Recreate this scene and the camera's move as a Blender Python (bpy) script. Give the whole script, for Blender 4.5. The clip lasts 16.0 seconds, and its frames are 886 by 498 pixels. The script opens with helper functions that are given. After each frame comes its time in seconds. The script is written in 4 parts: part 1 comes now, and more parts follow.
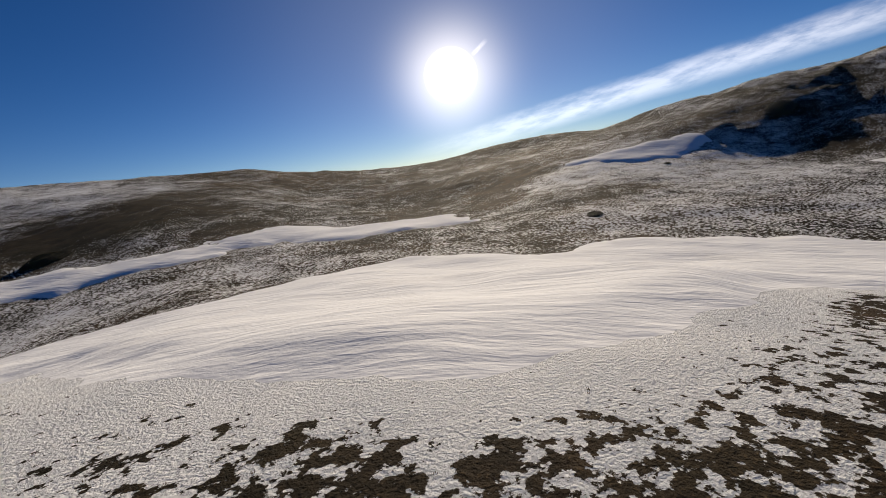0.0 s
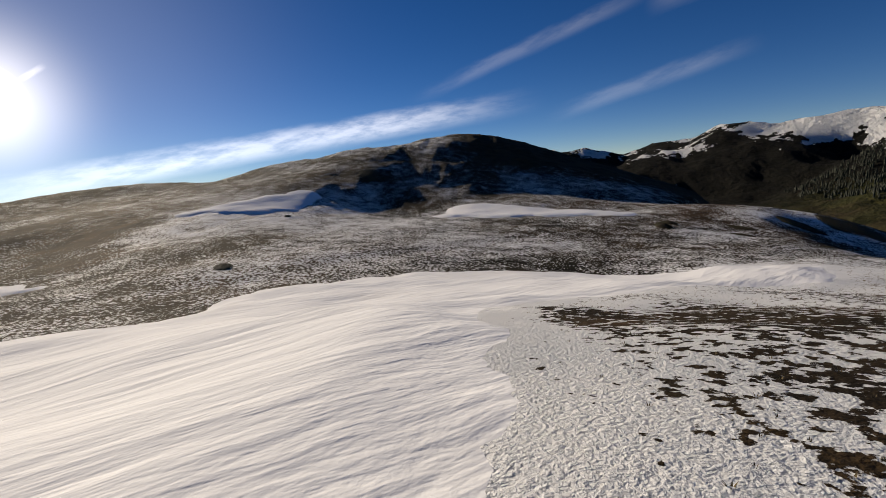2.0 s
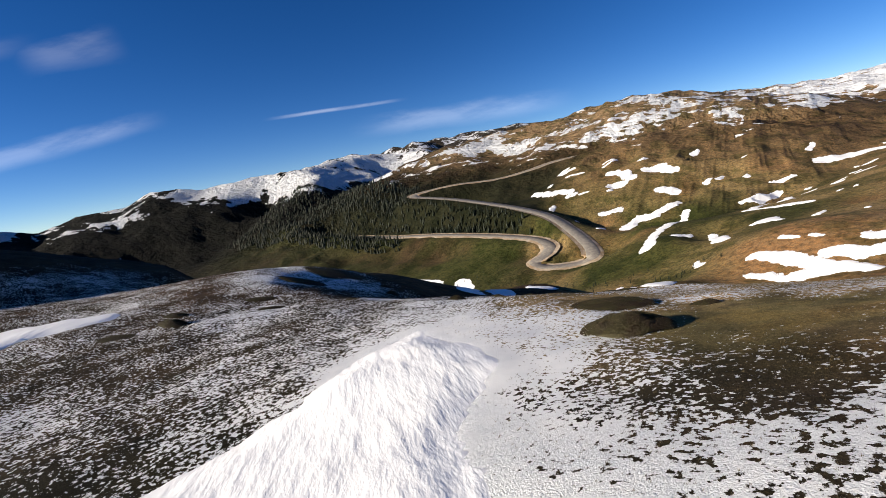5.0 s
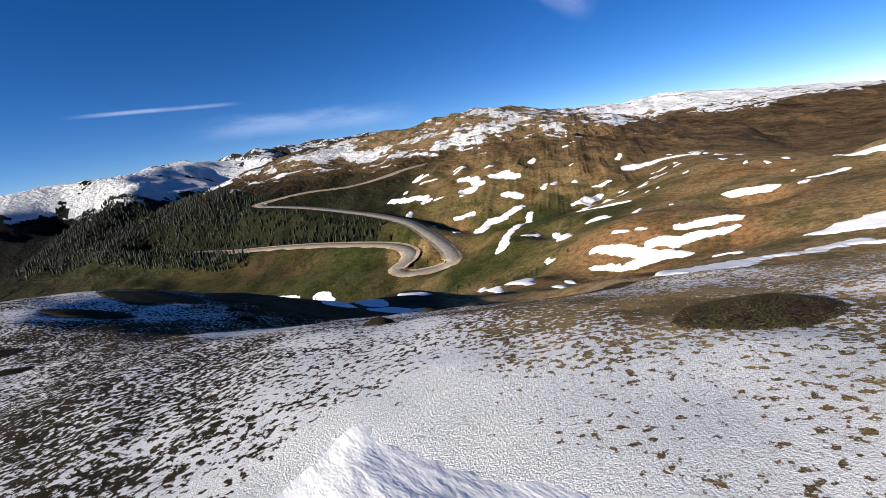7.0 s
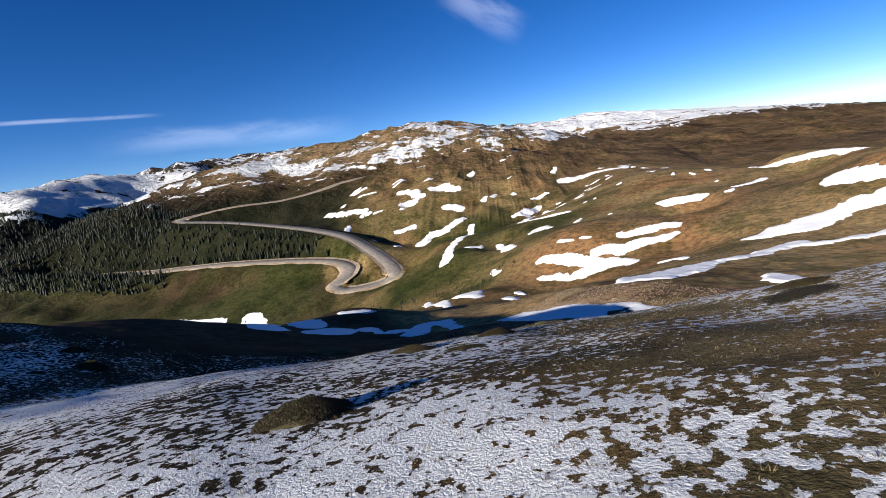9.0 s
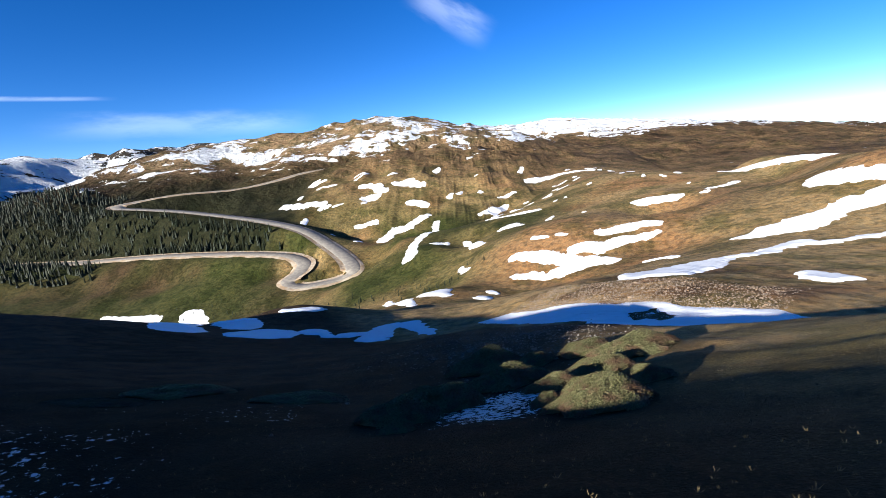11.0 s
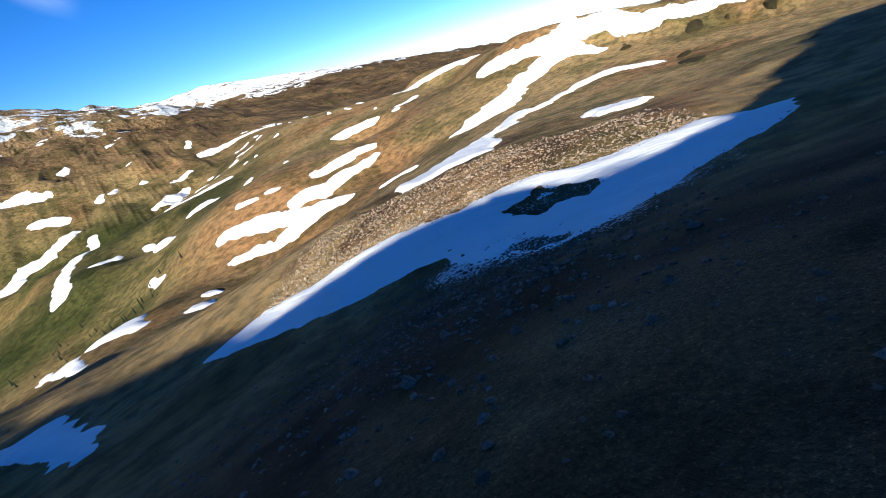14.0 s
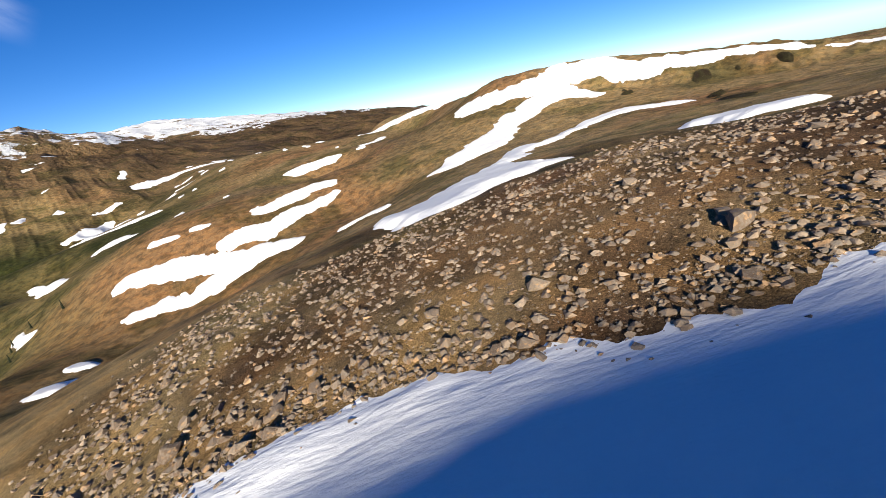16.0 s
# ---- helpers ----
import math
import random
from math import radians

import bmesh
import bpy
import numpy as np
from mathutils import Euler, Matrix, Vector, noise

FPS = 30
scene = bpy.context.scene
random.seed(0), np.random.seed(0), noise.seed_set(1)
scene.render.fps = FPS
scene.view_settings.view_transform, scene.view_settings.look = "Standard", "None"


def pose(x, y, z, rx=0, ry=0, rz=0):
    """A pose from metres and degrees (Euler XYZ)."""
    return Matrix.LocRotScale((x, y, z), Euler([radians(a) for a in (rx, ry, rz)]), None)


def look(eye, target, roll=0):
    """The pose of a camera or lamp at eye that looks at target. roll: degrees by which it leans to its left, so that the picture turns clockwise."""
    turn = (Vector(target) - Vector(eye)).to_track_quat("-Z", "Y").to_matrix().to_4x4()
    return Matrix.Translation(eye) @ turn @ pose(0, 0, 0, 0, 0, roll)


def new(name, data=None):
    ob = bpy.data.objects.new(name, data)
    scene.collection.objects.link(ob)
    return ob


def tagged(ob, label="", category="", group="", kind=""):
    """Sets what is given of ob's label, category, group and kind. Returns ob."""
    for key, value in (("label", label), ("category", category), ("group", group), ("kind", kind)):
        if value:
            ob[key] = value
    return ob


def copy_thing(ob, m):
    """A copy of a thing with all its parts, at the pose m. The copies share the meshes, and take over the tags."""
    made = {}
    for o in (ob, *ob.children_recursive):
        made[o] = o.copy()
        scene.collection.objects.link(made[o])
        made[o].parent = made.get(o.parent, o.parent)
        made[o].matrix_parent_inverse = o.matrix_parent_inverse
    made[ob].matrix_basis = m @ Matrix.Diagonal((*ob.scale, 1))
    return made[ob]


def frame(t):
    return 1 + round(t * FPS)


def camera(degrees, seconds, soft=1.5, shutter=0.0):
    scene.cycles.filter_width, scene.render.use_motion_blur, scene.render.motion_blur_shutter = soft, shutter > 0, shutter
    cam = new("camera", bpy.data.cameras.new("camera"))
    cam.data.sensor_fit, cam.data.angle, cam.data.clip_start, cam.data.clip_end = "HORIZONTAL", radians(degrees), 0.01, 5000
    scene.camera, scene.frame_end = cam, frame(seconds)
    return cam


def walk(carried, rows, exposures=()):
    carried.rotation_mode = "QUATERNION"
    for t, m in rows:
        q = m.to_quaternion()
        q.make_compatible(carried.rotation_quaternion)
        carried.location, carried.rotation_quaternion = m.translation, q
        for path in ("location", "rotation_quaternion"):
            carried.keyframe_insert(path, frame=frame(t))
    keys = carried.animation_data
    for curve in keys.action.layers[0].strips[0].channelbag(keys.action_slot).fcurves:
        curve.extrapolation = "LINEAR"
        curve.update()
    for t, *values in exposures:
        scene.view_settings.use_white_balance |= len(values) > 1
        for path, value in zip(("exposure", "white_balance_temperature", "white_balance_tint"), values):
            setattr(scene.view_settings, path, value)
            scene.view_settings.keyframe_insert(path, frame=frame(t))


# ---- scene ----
cam = camera(89.4, 16.0, soft=0.8)
PATH = [
    (0.0, pose(36.14, -22.26, 26.32, 78.99, 8.72, 144.15)),
    (0.5, pose(36.35, -23.05, 26.05, 80.15, 8.61, 125.50)),
    (1.0, pose(36.27, -23.80, 25.96, 79.98, 7.25, 111.27)),
    (1.5, pose(35.46, -24.47, 25.78, 80.18, 6.37, 102.94)),
    (2.0, pose(33.97, -24.96, 25.44, 80.42, 5.10, 97.49)),
    (2.5, pose(32.03, -25.22, 24.84, 80.98, 4.30, 91.70)),
    (3.0, pose(29.95, -25.39, 24.43, 82.82, 3.53, 85.40)),
    (3.5, pose(28.92, -25.95, 25.24, 84.66, 3.94, 74.48)),
    (4.0, pose(25.61, -25.31, 25.62, 83.72, 5.87, 59.95)),
    (4.5, pose(22.54, -24.58, 25.92, 81.58, 7.85, 44.70)),
    (5.0, pose(19.77, -23.56, 26.07, 79.49, 9.72, 32.97)),
    (7.5, pose(8.60, -11.27, 22.21, 77.39, 10.32, 10.17)),
    (8.0, pose(7.25, -8.80, 21.42, 77.04, 11.70, 6.27)),
    (8.5, pose(6.26, -6.04, 20.60, 77.73, 10.36, 5.92)),
    (9.0, pose(5.37, -3.11, 19.79, 78.24, 8.63, 6.20)),
    (10.2, pose(2.90, 7.60, 17.10, 78.00, 7.20, 3.20)),
    (11.5, pose(-0.19, 21.67, 10.01, 77.60, 5.92, 0.30)),
    (12.0, pose(-0.88, 27.26, 8.25, 75.21, 12.34, -9.79)),
    (12.5, pose(-1.44, 32.06, 6.84, 69.95, 20.11, -25.75)),
    (13.0, pose(-1.92, 37.54, 5.08, 63.45, 24.16, -41.38)),
    (13.5, pose(0.28, 45.19, 2.44, 64.23, 20.42, -40.95)),
    (14.0, pose(2.71, 51.72, 0.23, 65.52, 15.51, -39.01)),
    (14.5, pose(5.37, 58.09, -2.00, 66.42, 11.59, -37.23)),
    (15.0, pose(7.90, 64.41, -4.06, 67.31, 11.19, -38.62)),
    (15.5, pose(10.71, 70.60, -5.78, 68.52, 11.28, -41.66)),
    (16.0, pose(14.06, 76.79, -7.38, 71.15, 10.82, -43.58)),
]
walk(cam, PATH, exposures=[(0.0, 0.0, 7700, 11), (3.0, 0.25, 7700, 11), (5.0, 0.85, 7100, 10), (9.0, 0.95, 6600, 10),
                           (11.5, 1.55, 6200, 6), (13.0, 1.45, 6100, 4), (14.0, 1.45, 6400, 4), (16.0, 1.05, 6800, 8)])

# ---------------------------------------------------------------- daylight
SUN_AZ, SUN_EL = radians(222.0), radians(18.0)      # clockwise from +y, above the horizon
world = bpy.data.worlds.new("sky")
scene.world = world
world.use_nodes = True
wt = world.node_tree
sky = wt.nodes.new("ShaderNodeTexSky")
sky.sky_type = "NISHITA"
sky.sun_disc = False
sky.sun_elevation = SUN_EL
sky.sun_rotation = SUN_AZ
sky.altitude = 3600
sky.air_density = 0.8
sky.dust_density = 0.1
sky.ozone_density = 3.0
bg = wt.nodes["Background"]
bg.inputs["Strength"].default_value = 0.065
wcoord = wt.nodes.new("ShaderNodeTexCoord").outputs["Generated"]


def wnode(kind, **settings):
    n = wt.nodes.new(kind)
    for key, value in settings.items():
        if key == "operation":
            n.operation = value
    return n


def wdot(vec):
    n = wnode("ShaderNodeVectorMath", operation="DOT_PRODUCT")
    wt.links.new(wcoord, n.inputs[0])
    n.inputs[1].default_value = vec
    return n.outputs["Value"]


def wmath(op, a, b=None):
    n = wnode("ShaderNodeMath", operation=op)
    for k, v in enumerate((a, b)):
        if v is None:
            continue
        if isinstance(v, (int, float)):
            n.inputs[k].default_value = v
        else:
            wt.links.new(v, n.inputs[k])
    return n.outputs[0]


def wrange(v, lo, hi, a, b):
    n = wt.nodes.new("ShaderNodeMapRange")
    n.interpolation_type = "SMOOTHSTEP"
    wt.links.new(v, n.inputs["Value"])
    for name, x in (("From Min", lo), ("From Max", hi), ("To Min", a), ("To Max", b)):
        n.inputs[name].default_value = x
    return n.outputs["Result"]


def streak(a, b, width, strength, fine=14.0, ragged=0.5):
    """A thin cloud drawn out across the sky from direction a to direction b."""
    a, b = Vector(a).normalized(), Vector(b).normalized()
    mid, across = (a + b).normalized(), a.cross(b).normalized()
    along, half = (b - a).normalized(), (b - a).length / 2
    tex = wt.nodes.new("ShaderNodeTexNoise")
    turn = wt.nodes.new("ShaderNodeCombineXYZ")
    off, run = wdot(across), wdot(along)
    wt.links.new(wmath("MULTIPLY", off, fine * 3.0), turn.inputs[0])
    wt.links.new(wmath("MULTIPLY", run, fine * 0.8), turn.inputs[1])
    wt.links.new(turn.outputs[0], tex.inputs["Vector"])
    tex.inputs["Scale"].default_value = 1.0
    tex.inputs["Detail"].default_value = 5.0
    tex.inputs["Roughness"].default_value = 0.6
    n = tex.outputs[0]
    bent = wmath("ADD", off, wmath("MULTIPLY", wmath("SUBTRACT", n, 0.5), width * ragged))
    taper = wrange(wmath("ABSOLUTE", run), half, half * 0.35, 0.0, 1.0)
    band = wrange(wmath("ABSOLUTE", bent), width, width * 0.15, 0.0, 1.0)
    front = wrange(wdot(mid), 0.0, 0.1, 0.0, 1.0)
    wisp = wrange(n, 0.30, 0.62, 0.35, 1.0)
    m = wmath("MULTIPLY", wmath("MULTIPLY", taper, band), wmath("MULTIPLY", front, wisp))
    return wmath("MULTIPLY", m, strength)


clouds = None
for st in (
    ((-0.488, -0.873, 0.011), (-0.985, 0.106, 0.134), 0.034, 9.0, 14.0, 0.5),
    ((-0.969, -0.197, 0.151), (-0.9, 0.317, 0.298), 0.02, 1.5, 10.0, 1.0),
    ((-0.992, 0.086, 0.092), (-0.869, 0.463, 0.176), 0.022, 1.5, 10.0, 1.0),
    ((-0.795, 0.588, 0.15), (-0.574, 0.805, 0.15), 0.005, 2.2, 10.0, 0.6),
    ((-0.074, 0.945, 0.317), (0.098, 0.973, 0.207), 0.036, 1.8, 9.0, 1.3),
    ((-0.696, 0.71, 0.107), (-0.259, 0.962, 0.088), 0.028, 1.5, 8.0, 1.2),
    ((-0.926, 0.269, 0.264), (-0.859, 0.417, 0.297), 0.03, 0.9, 8.0, 1.4),
    ((-0.643, -0.739, 0.201), (-0.668, -0.709, 0.228), 0.006, 6.0, 10.0, 0.4),
):
    s = streak(*st)
    clouds = s if clouds is None else wmath("MAXIMUM", clouds, s)

# the glare round the sun's disc
to_sun = wdot(Vector((-0.611, -0.773, 0.172)).normalized())
facing = wmath("MAXIMUM", to_sun, 0.0)
core = wmath("MULTIPLY", wrange(to_sun, math.cos(radians(3.3)), math.cos(radians(2.0)), 0.0, 1.0), 60.0)
halo = wmath("MULTIPLY", wmath("POWER", facing, 260.0), 16.0)
wide = wmath("MULTIPLY", wmath("POWER", facing, 16.0), 2.0)
glare = wmath("ADD", wmath("ADD", core, halo), wide)
light = wmath("ADD", glare, clouds)
mix = wt.nodes.new("ShaderNodeMix")
mix.data_type = "RGBA"
mix.blend_type = "ADD"
mix.inputs["Factor"].default_value = 1.0
tint = wt.nodes.new("ShaderNodeCombineColor")
for k in range(3):
    wt.links.new(wmath("MULTIPLY", light, (1.0, 0.98, 0.95)[k]), tint.inputs[k])
rich = wt.nodes.new("ShaderNodeHueSaturation")      # thin mountain air, a deep blue
rich.inputs["Saturation"].default_value = 1.27
rich.inputs["Value"].default_value = 1.06
rich.inputs["Hue"].default_value = 0.511
wt.links.new(sky.outputs[0], rich.inputs["Color"])
wt.links.new(rich.outputs[0], mix.inputs["A"])
wt.links.new(tint.outputs[0], mix.inputs["B"])
wt.links.new(mix.outputs["Result"], bg.inputs["Color"])

sun_data = bpy.data.lights.new("sun", "SUN")
sun_data.energy = 5.0
sun_data.angle = radians(0.5)
sun_data.color = (1.0, 0.93, 0.82)
sun = new("sun", sun_data)
sun_way = Vector((math.sin(SUN_AZ) * math.cos(SUN_EL), math.cos(SUN_AZ) * math.cos(SUN_EL), math.sin(SUN_EL)))
sun.matrix_world = look(sun_way * 300, (0, 0, 0))

# ---------------------------------------------------------------- materials
class Shade:
    """A small helper that wires a node material."""

    def __init__(self, name, rough=0.9):
        self.mat = bpy.data.materials.new(name)
        self.mat.use_nodes = True
        self.t = self.mat.node_tree
        self.b = self.t.nodes["Principled BSDF"]
        self.b.inputs["Roughness"].default_value = rough
        self.b.inputs["Specular IOR Level"].default_value = 0.25
        self.pos = self.t.nodes.new("ShaderNodeTexCoord").outputs["Object"]

    def link(self, a, b):
        self.t.links.new(a, b)

    def noise(self, scale, detail=4.0, rough=0.55, vec=None, stretch=None, turn=0.0):
        n = self.t.nodes.new("ShaderNodeTexNoise")
        v = vec or self.pos
        if turn:
            m = self.t.nodes.new("ShaderNodeVectorRotate")
            m.rotation_type = "Z_AXIS"
            m.inputs["Angle"].default_value = turn
            self.link(v, m.inputs["Vector"])
            v = m.outputs[0]
        if stretch:
            m = self.t.nodes.new("ShaderNodeVectorMath")
            m.operation = "MULTIPLY"
            m.inputs[1].default_value = stretch
            self.link(v, m.inputs[0])
            v = m.outputs[0]
        self.link(v, n.inputs["Vector"])
        n.inputs["Scale"].default_value, n.inputs["Detail"].default_value, n.inputs["Roughness"].default_value = scale, detail, rough
        return n.outputs[0]

    def math(self, op, a, b=None):
        n = self.t.nodes.new("ShaderNodeMath")
        n.operation = op
        for k, v in enumerate((a, b)):
            if v is None:
                continue
            if isinstance(v, (int, float)):
                n.inputs[k].default_value = v
            else:
                self.link(v, n.inputs[k])
        return n.outputs[0]

    def span(self, v, lo, hi, a=0.0, b=1.0):
        n = self.t.nodes.new("ShaderNodeMapRange")
        n.interpolation_type = "SMOOTHSTEP"
        self.link(v, n.inputs["Value"])
        for name, x in (("From Min", lo), ("From Max", hi), ("To Min", a), ("To Max", b)):
            n.inputs[name].default_value = x
        return n.outputs["Result"]

    def mix(self, f, a, b, blend="MIX"):
        n = self.t.nodes.new("ShaderNodeMix")
        n.data_type, n.blend_type = "RGBA", blend
        for name, v in (("Factor", f), ("A", a), ("B", b)):
            sock = [s for s in n.inputs if s.name == name and s.enabled][0]
            if isinstance(v, (int, float)):
                sock.default_value = v
            elif isinstance(v, tuple):
                sock.default_value = (*v, 1.0)
            else:
                self.link(v, sock)
        return [s for s in n.outputs if s.enabled][0]

    def bump(self, h, strength, dist, under=None):
        n = self.t.nodes.new("ShaderNodeBump")
        n.inputs["Strength"].default_value, n.inputs["Distance"].default_value = strength, dist
        self.link(h, n.inputs["Height"])
        if under is not None:
            self.link(under, n.inputs["Normal"])
        self.link(n.outputs[0], self.b.inputs["Normal"])
        return n.outputs[0]

    def attribute(self, name):
        n = self.t.nodes.new("ShaderNodeAttribute")
        n.attribute_name = name
        return n

    def random(self):
        return self.t.nodes.new("ShaderNodeObjectInfo").outputs["Random"]

    def island(self):
        return self.t.nodes.new("ShaderNodeNewGeometry").outputs["Random Per Island"]

    def colour(self, c):
        self.link(c, self.b.inputs["Base Color"])
        return self.mat


SNOW = (0.80, 0.81, 0.83)


def tundra_material():
    """Turf, gravel and thin snow; the mesh says how much snow and which soil colour, shade included, lies where."""
    s = Shade("tundra", 0.92)
    s.b.inputs["Specular IOR Level"].default_value = 0.08
    tone = s.attribute("tone")
    far = s.attribute("drifts").outputs["Fac"]
    grain, clump, broad = s.noise(12.0, 6, 0.7), s.noise(5.2, 5, 0.6), s.noise(0.5, 4)
    soil = s.mix(s.span(grain, 0.3, 0.72), tone.outputs["Color"], s.mix(1.0, tone.outputs["Color"], (0.42, 0.42, 0.40), "MULTIPLY"))
    soil = s.mix(s.span(broad, 0.42, 0.62, 0.0, 0.55), soil, s.mix(1.0, soil, (1.5, 1.25, 0.95), "MULTIPLY"))
    mottle = s.noise(0.4, 6, 0.7)
    soil = s.mix(s.span(mottle, 0.36, 0.60), s.mix(1.0, soil, (0.60, 0.60, 0.58), "MULTIPLY"), s.mix(1.0, soil, (1.35, 1.30, 1.22), "MULTIPLY"))
    heath = s.noise(0.045, 5, 0.65)
    soil = s.mix(s.span(heath, 0.47, 0.60, 0.0, 0.8), soil, s.mix(1.0, soil, (0.42, 0.52, 0.42), "MULTIPLY"))
    stones = s.noise(26.0, 3, 0.6)
    soil = s.mix(s.span(stones, 0.58, 0.66, 0.0, 0.8), soil, s.mix(1.0, soil, (2.3, 2.2, 2.1), "MULTIPLY"))
    # thin snow that fills the hollows between tufts
    lie = s.math("ADD", s.math("ADD", s.math("MULTIPLY", clump, 0.62), s.math("MULTIPLY", s.noise(15.0, 4, 0.65), 0.18)), s.math("MULTIPLY", broad, 0.20))
    bare = s.span(tone.outputs["Alpha"], 0.0, 0.15, -0.12, 0.0)
    thin = s.span(s.math("ADD", s.math("ADD", lie, bare), s.math("MULTIPLY", s.math("SUBTRACT", tone.outputs["Alpha"], 0.5), 0.27)), 0.49, 0.51)
    # old drifts on the far slopes
    lie2 = s.math("ADD", s.math("MULTIPLY", s.noise(0.012, 6, 0.6, stretch=(1.0, 1.0, 2.5)), 0.6), s.math("MULTIPLY", s.noise(0.05, 4, 0.6, stretch=(1.0, 1.0, 3.0)), 0.4))
    # gullies full of snow on the rugged peaks
    peaks = s.span(s.attribute("crag").outputs["Fac"], 0.6, 0.95)
    gully = s.math("ADD", s.math("MULTIPLY", s.noise(0.011, 6, 0.68, stretch=(1.0, 1.0, 0.35)), 0.75), s.math("MULTIPLY", s.noise(0.06, 4, 0.6, stretch=(1.0, 1.0, 0.3)), 0.25))
    lie2 = s.math("ADD", s.math("MULTIPLY", lie2, s.math("SUBTRACT", 1.0, peaks)), s.math("MULTIPLY", gully, peaks))
    drift = s.span(s.math("ADD", lie2, s.math("MULTIPLY", s.math("SUBTRACT", far, 0.5), 0.42)), 0.497, 0.512)
    snow = s.math("MAXIMUM", thin, drift)
    white = s.mix(s.span(s.noise(0.7, 4), 0.35, 0.7), SNOW, (0.72, 0.74, 0.77))
    s.link(s.span(snow, 0, 1, 0.95, 0.8), s.b.inputs["Roughness"])
    crag = s.bump(s.math("MULTIPLY", s.noise(0.012, 8, 0.66), s.attribute("crag").outputs["Fac"]), 1.0, 75.0)
    first = s.bump(s.math("ADD", s.math("MULTIPLY", grain, 0.5), s.math("MULTIPLY", stones, 0.5)), 1.0, 0.14, crag)
    s.bump(s.math("SUBTRACT", s.math("MULTIPLY", clump, 0.5), s.math("MULTIPLY", thin, 0.35)), 0.6, 0.09, first)
    return s.colour(s.mix(snow, soil, white))


def snow_material():
    s = Shade("old_snow", 0.9)
    s.b.inputs["Specular IOR Level"].default_value = 0.02
    rip = s.noise(1.7, 4, 0.55, stretch=(1.4, 0.35, 1.0), turn=radians(-48))
    fine = s.noise(14.0, 4, 0.6)
    first = s.bump(rip, 0.45, 0.18)
    s.bump(fine, 0.35, 0.02, first)
    dust = s.span(s.noise(0.25, 5, 0.6), 0.5, 0.75, 0.0, 0.35)
    return s.colour(s.mix(dust, (0.82, 0.83, 0.85), (0.70, 0.69, 0.68)))


def rock_material():
    s = Shade("lichen_rock", 0.88)
    r = s.random()
    i = s.island()
    pick = s.math("FRACT", s.math("ADD", r, i))
    base = s.mix(s.math("POWER", pick, 1.8), (0.13, 0.085, 0.055), (0.36, 0.27, 0.19))
    base = s.mix(s.span(s.noise(7.0, 6, 0.7), 0.4, 0.65), base, (0.19, 0.16, 0.13))
    base = s.mix(s.span(s.noise(3.0, 3), 0.56, 0.66, 0.0, 0.7), base, (0.40, 0.24, 0.12))
    s.bump(s.noise(12.0, 6, 0.7), 0.7, 0.05)
    return s.colour(base)


# the same stone with shade put into its colour, for shaded ground
def shaded_rock_material():
    s = Shade("shaded_rock", 0.9)
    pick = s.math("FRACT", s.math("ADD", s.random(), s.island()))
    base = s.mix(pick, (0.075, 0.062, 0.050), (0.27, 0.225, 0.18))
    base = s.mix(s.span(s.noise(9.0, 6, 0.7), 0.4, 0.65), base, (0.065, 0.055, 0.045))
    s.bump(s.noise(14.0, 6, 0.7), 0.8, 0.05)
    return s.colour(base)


def leaf_material(name, a, b, dark):
    s = Shade(name, 0.7)
    i = s.island()
    c = s.mix(i, a, b)
    c = s.mix(s.span(s.noise(1.1, 3), 0.42, 0.66), c, dark)
    return s.colour(c)


def bark_material():
    s = Shade("bark", 0.9)
    s.bump(s.noise(9.0, 5, 0.7, stretch=(3.0, 3.0, 0.5)), 0.8, 0.03)
    return s.colour(s.mix(s.noise(6.0, 4), (0.10, 0.07, 0.05), (0.22, 0.17, 0.13)))


def road_material():
    s = Shade("weathered_asphalt", 0.85)
    c = s.mix(s.span(s.noise(0.35, 5), 0.35, 0.7), (0.20, 0.18, 0.16), (0.29, 0.26, 0.22))
    s.bump(s.noise(18.0, 3), 0.4, 0.01)
    return s.colour(c)


def bank_material():
    s = Shade("cut_bank", 0.95)
    c = s.mix(s.span(s.noise(0.12, 6, 0.65), 0.38, 0.64), (0.30, 0.21, 0.13), (0.42, 0.35, 0.27))
    s.bump(s.noise(0.5, 6, 0.7), 0.9, 0.8)
    return s.colour(c)


M_GROUND, M_SNOW, M_ROCK = tundra_material(), snow_material(), rock_material()
M_WILLOW = leaf_material("willow_leaf", (0.075, 0.078, 0.030), (0.19, 0.18, 0.085), (0.13, 0.075, 0.045))
M_KRUMM = leaf_material("krummholz_leaf", (0.028, 0.027, 0.011), (0.066, 0.054, 0.022), (0.034, 0.022, 0.012))
M_FIR = leaf_material("fir_needle", (0.009, 0.016, 0.008), (0.022, 0.030, 0.013), (0.008, 0.011, 0.007))
M_GRASS = leaf_material("dry_grass", (0.10, 0.075, 0.036), (0.22, 0.165, 0.082), (0.045, 0.036, 0.018))
M_SHADED_ROCK = shaded_rock_material()
M_BARK, M_ROAD, M_BANK = bark_material(), road_material(), bank_material()

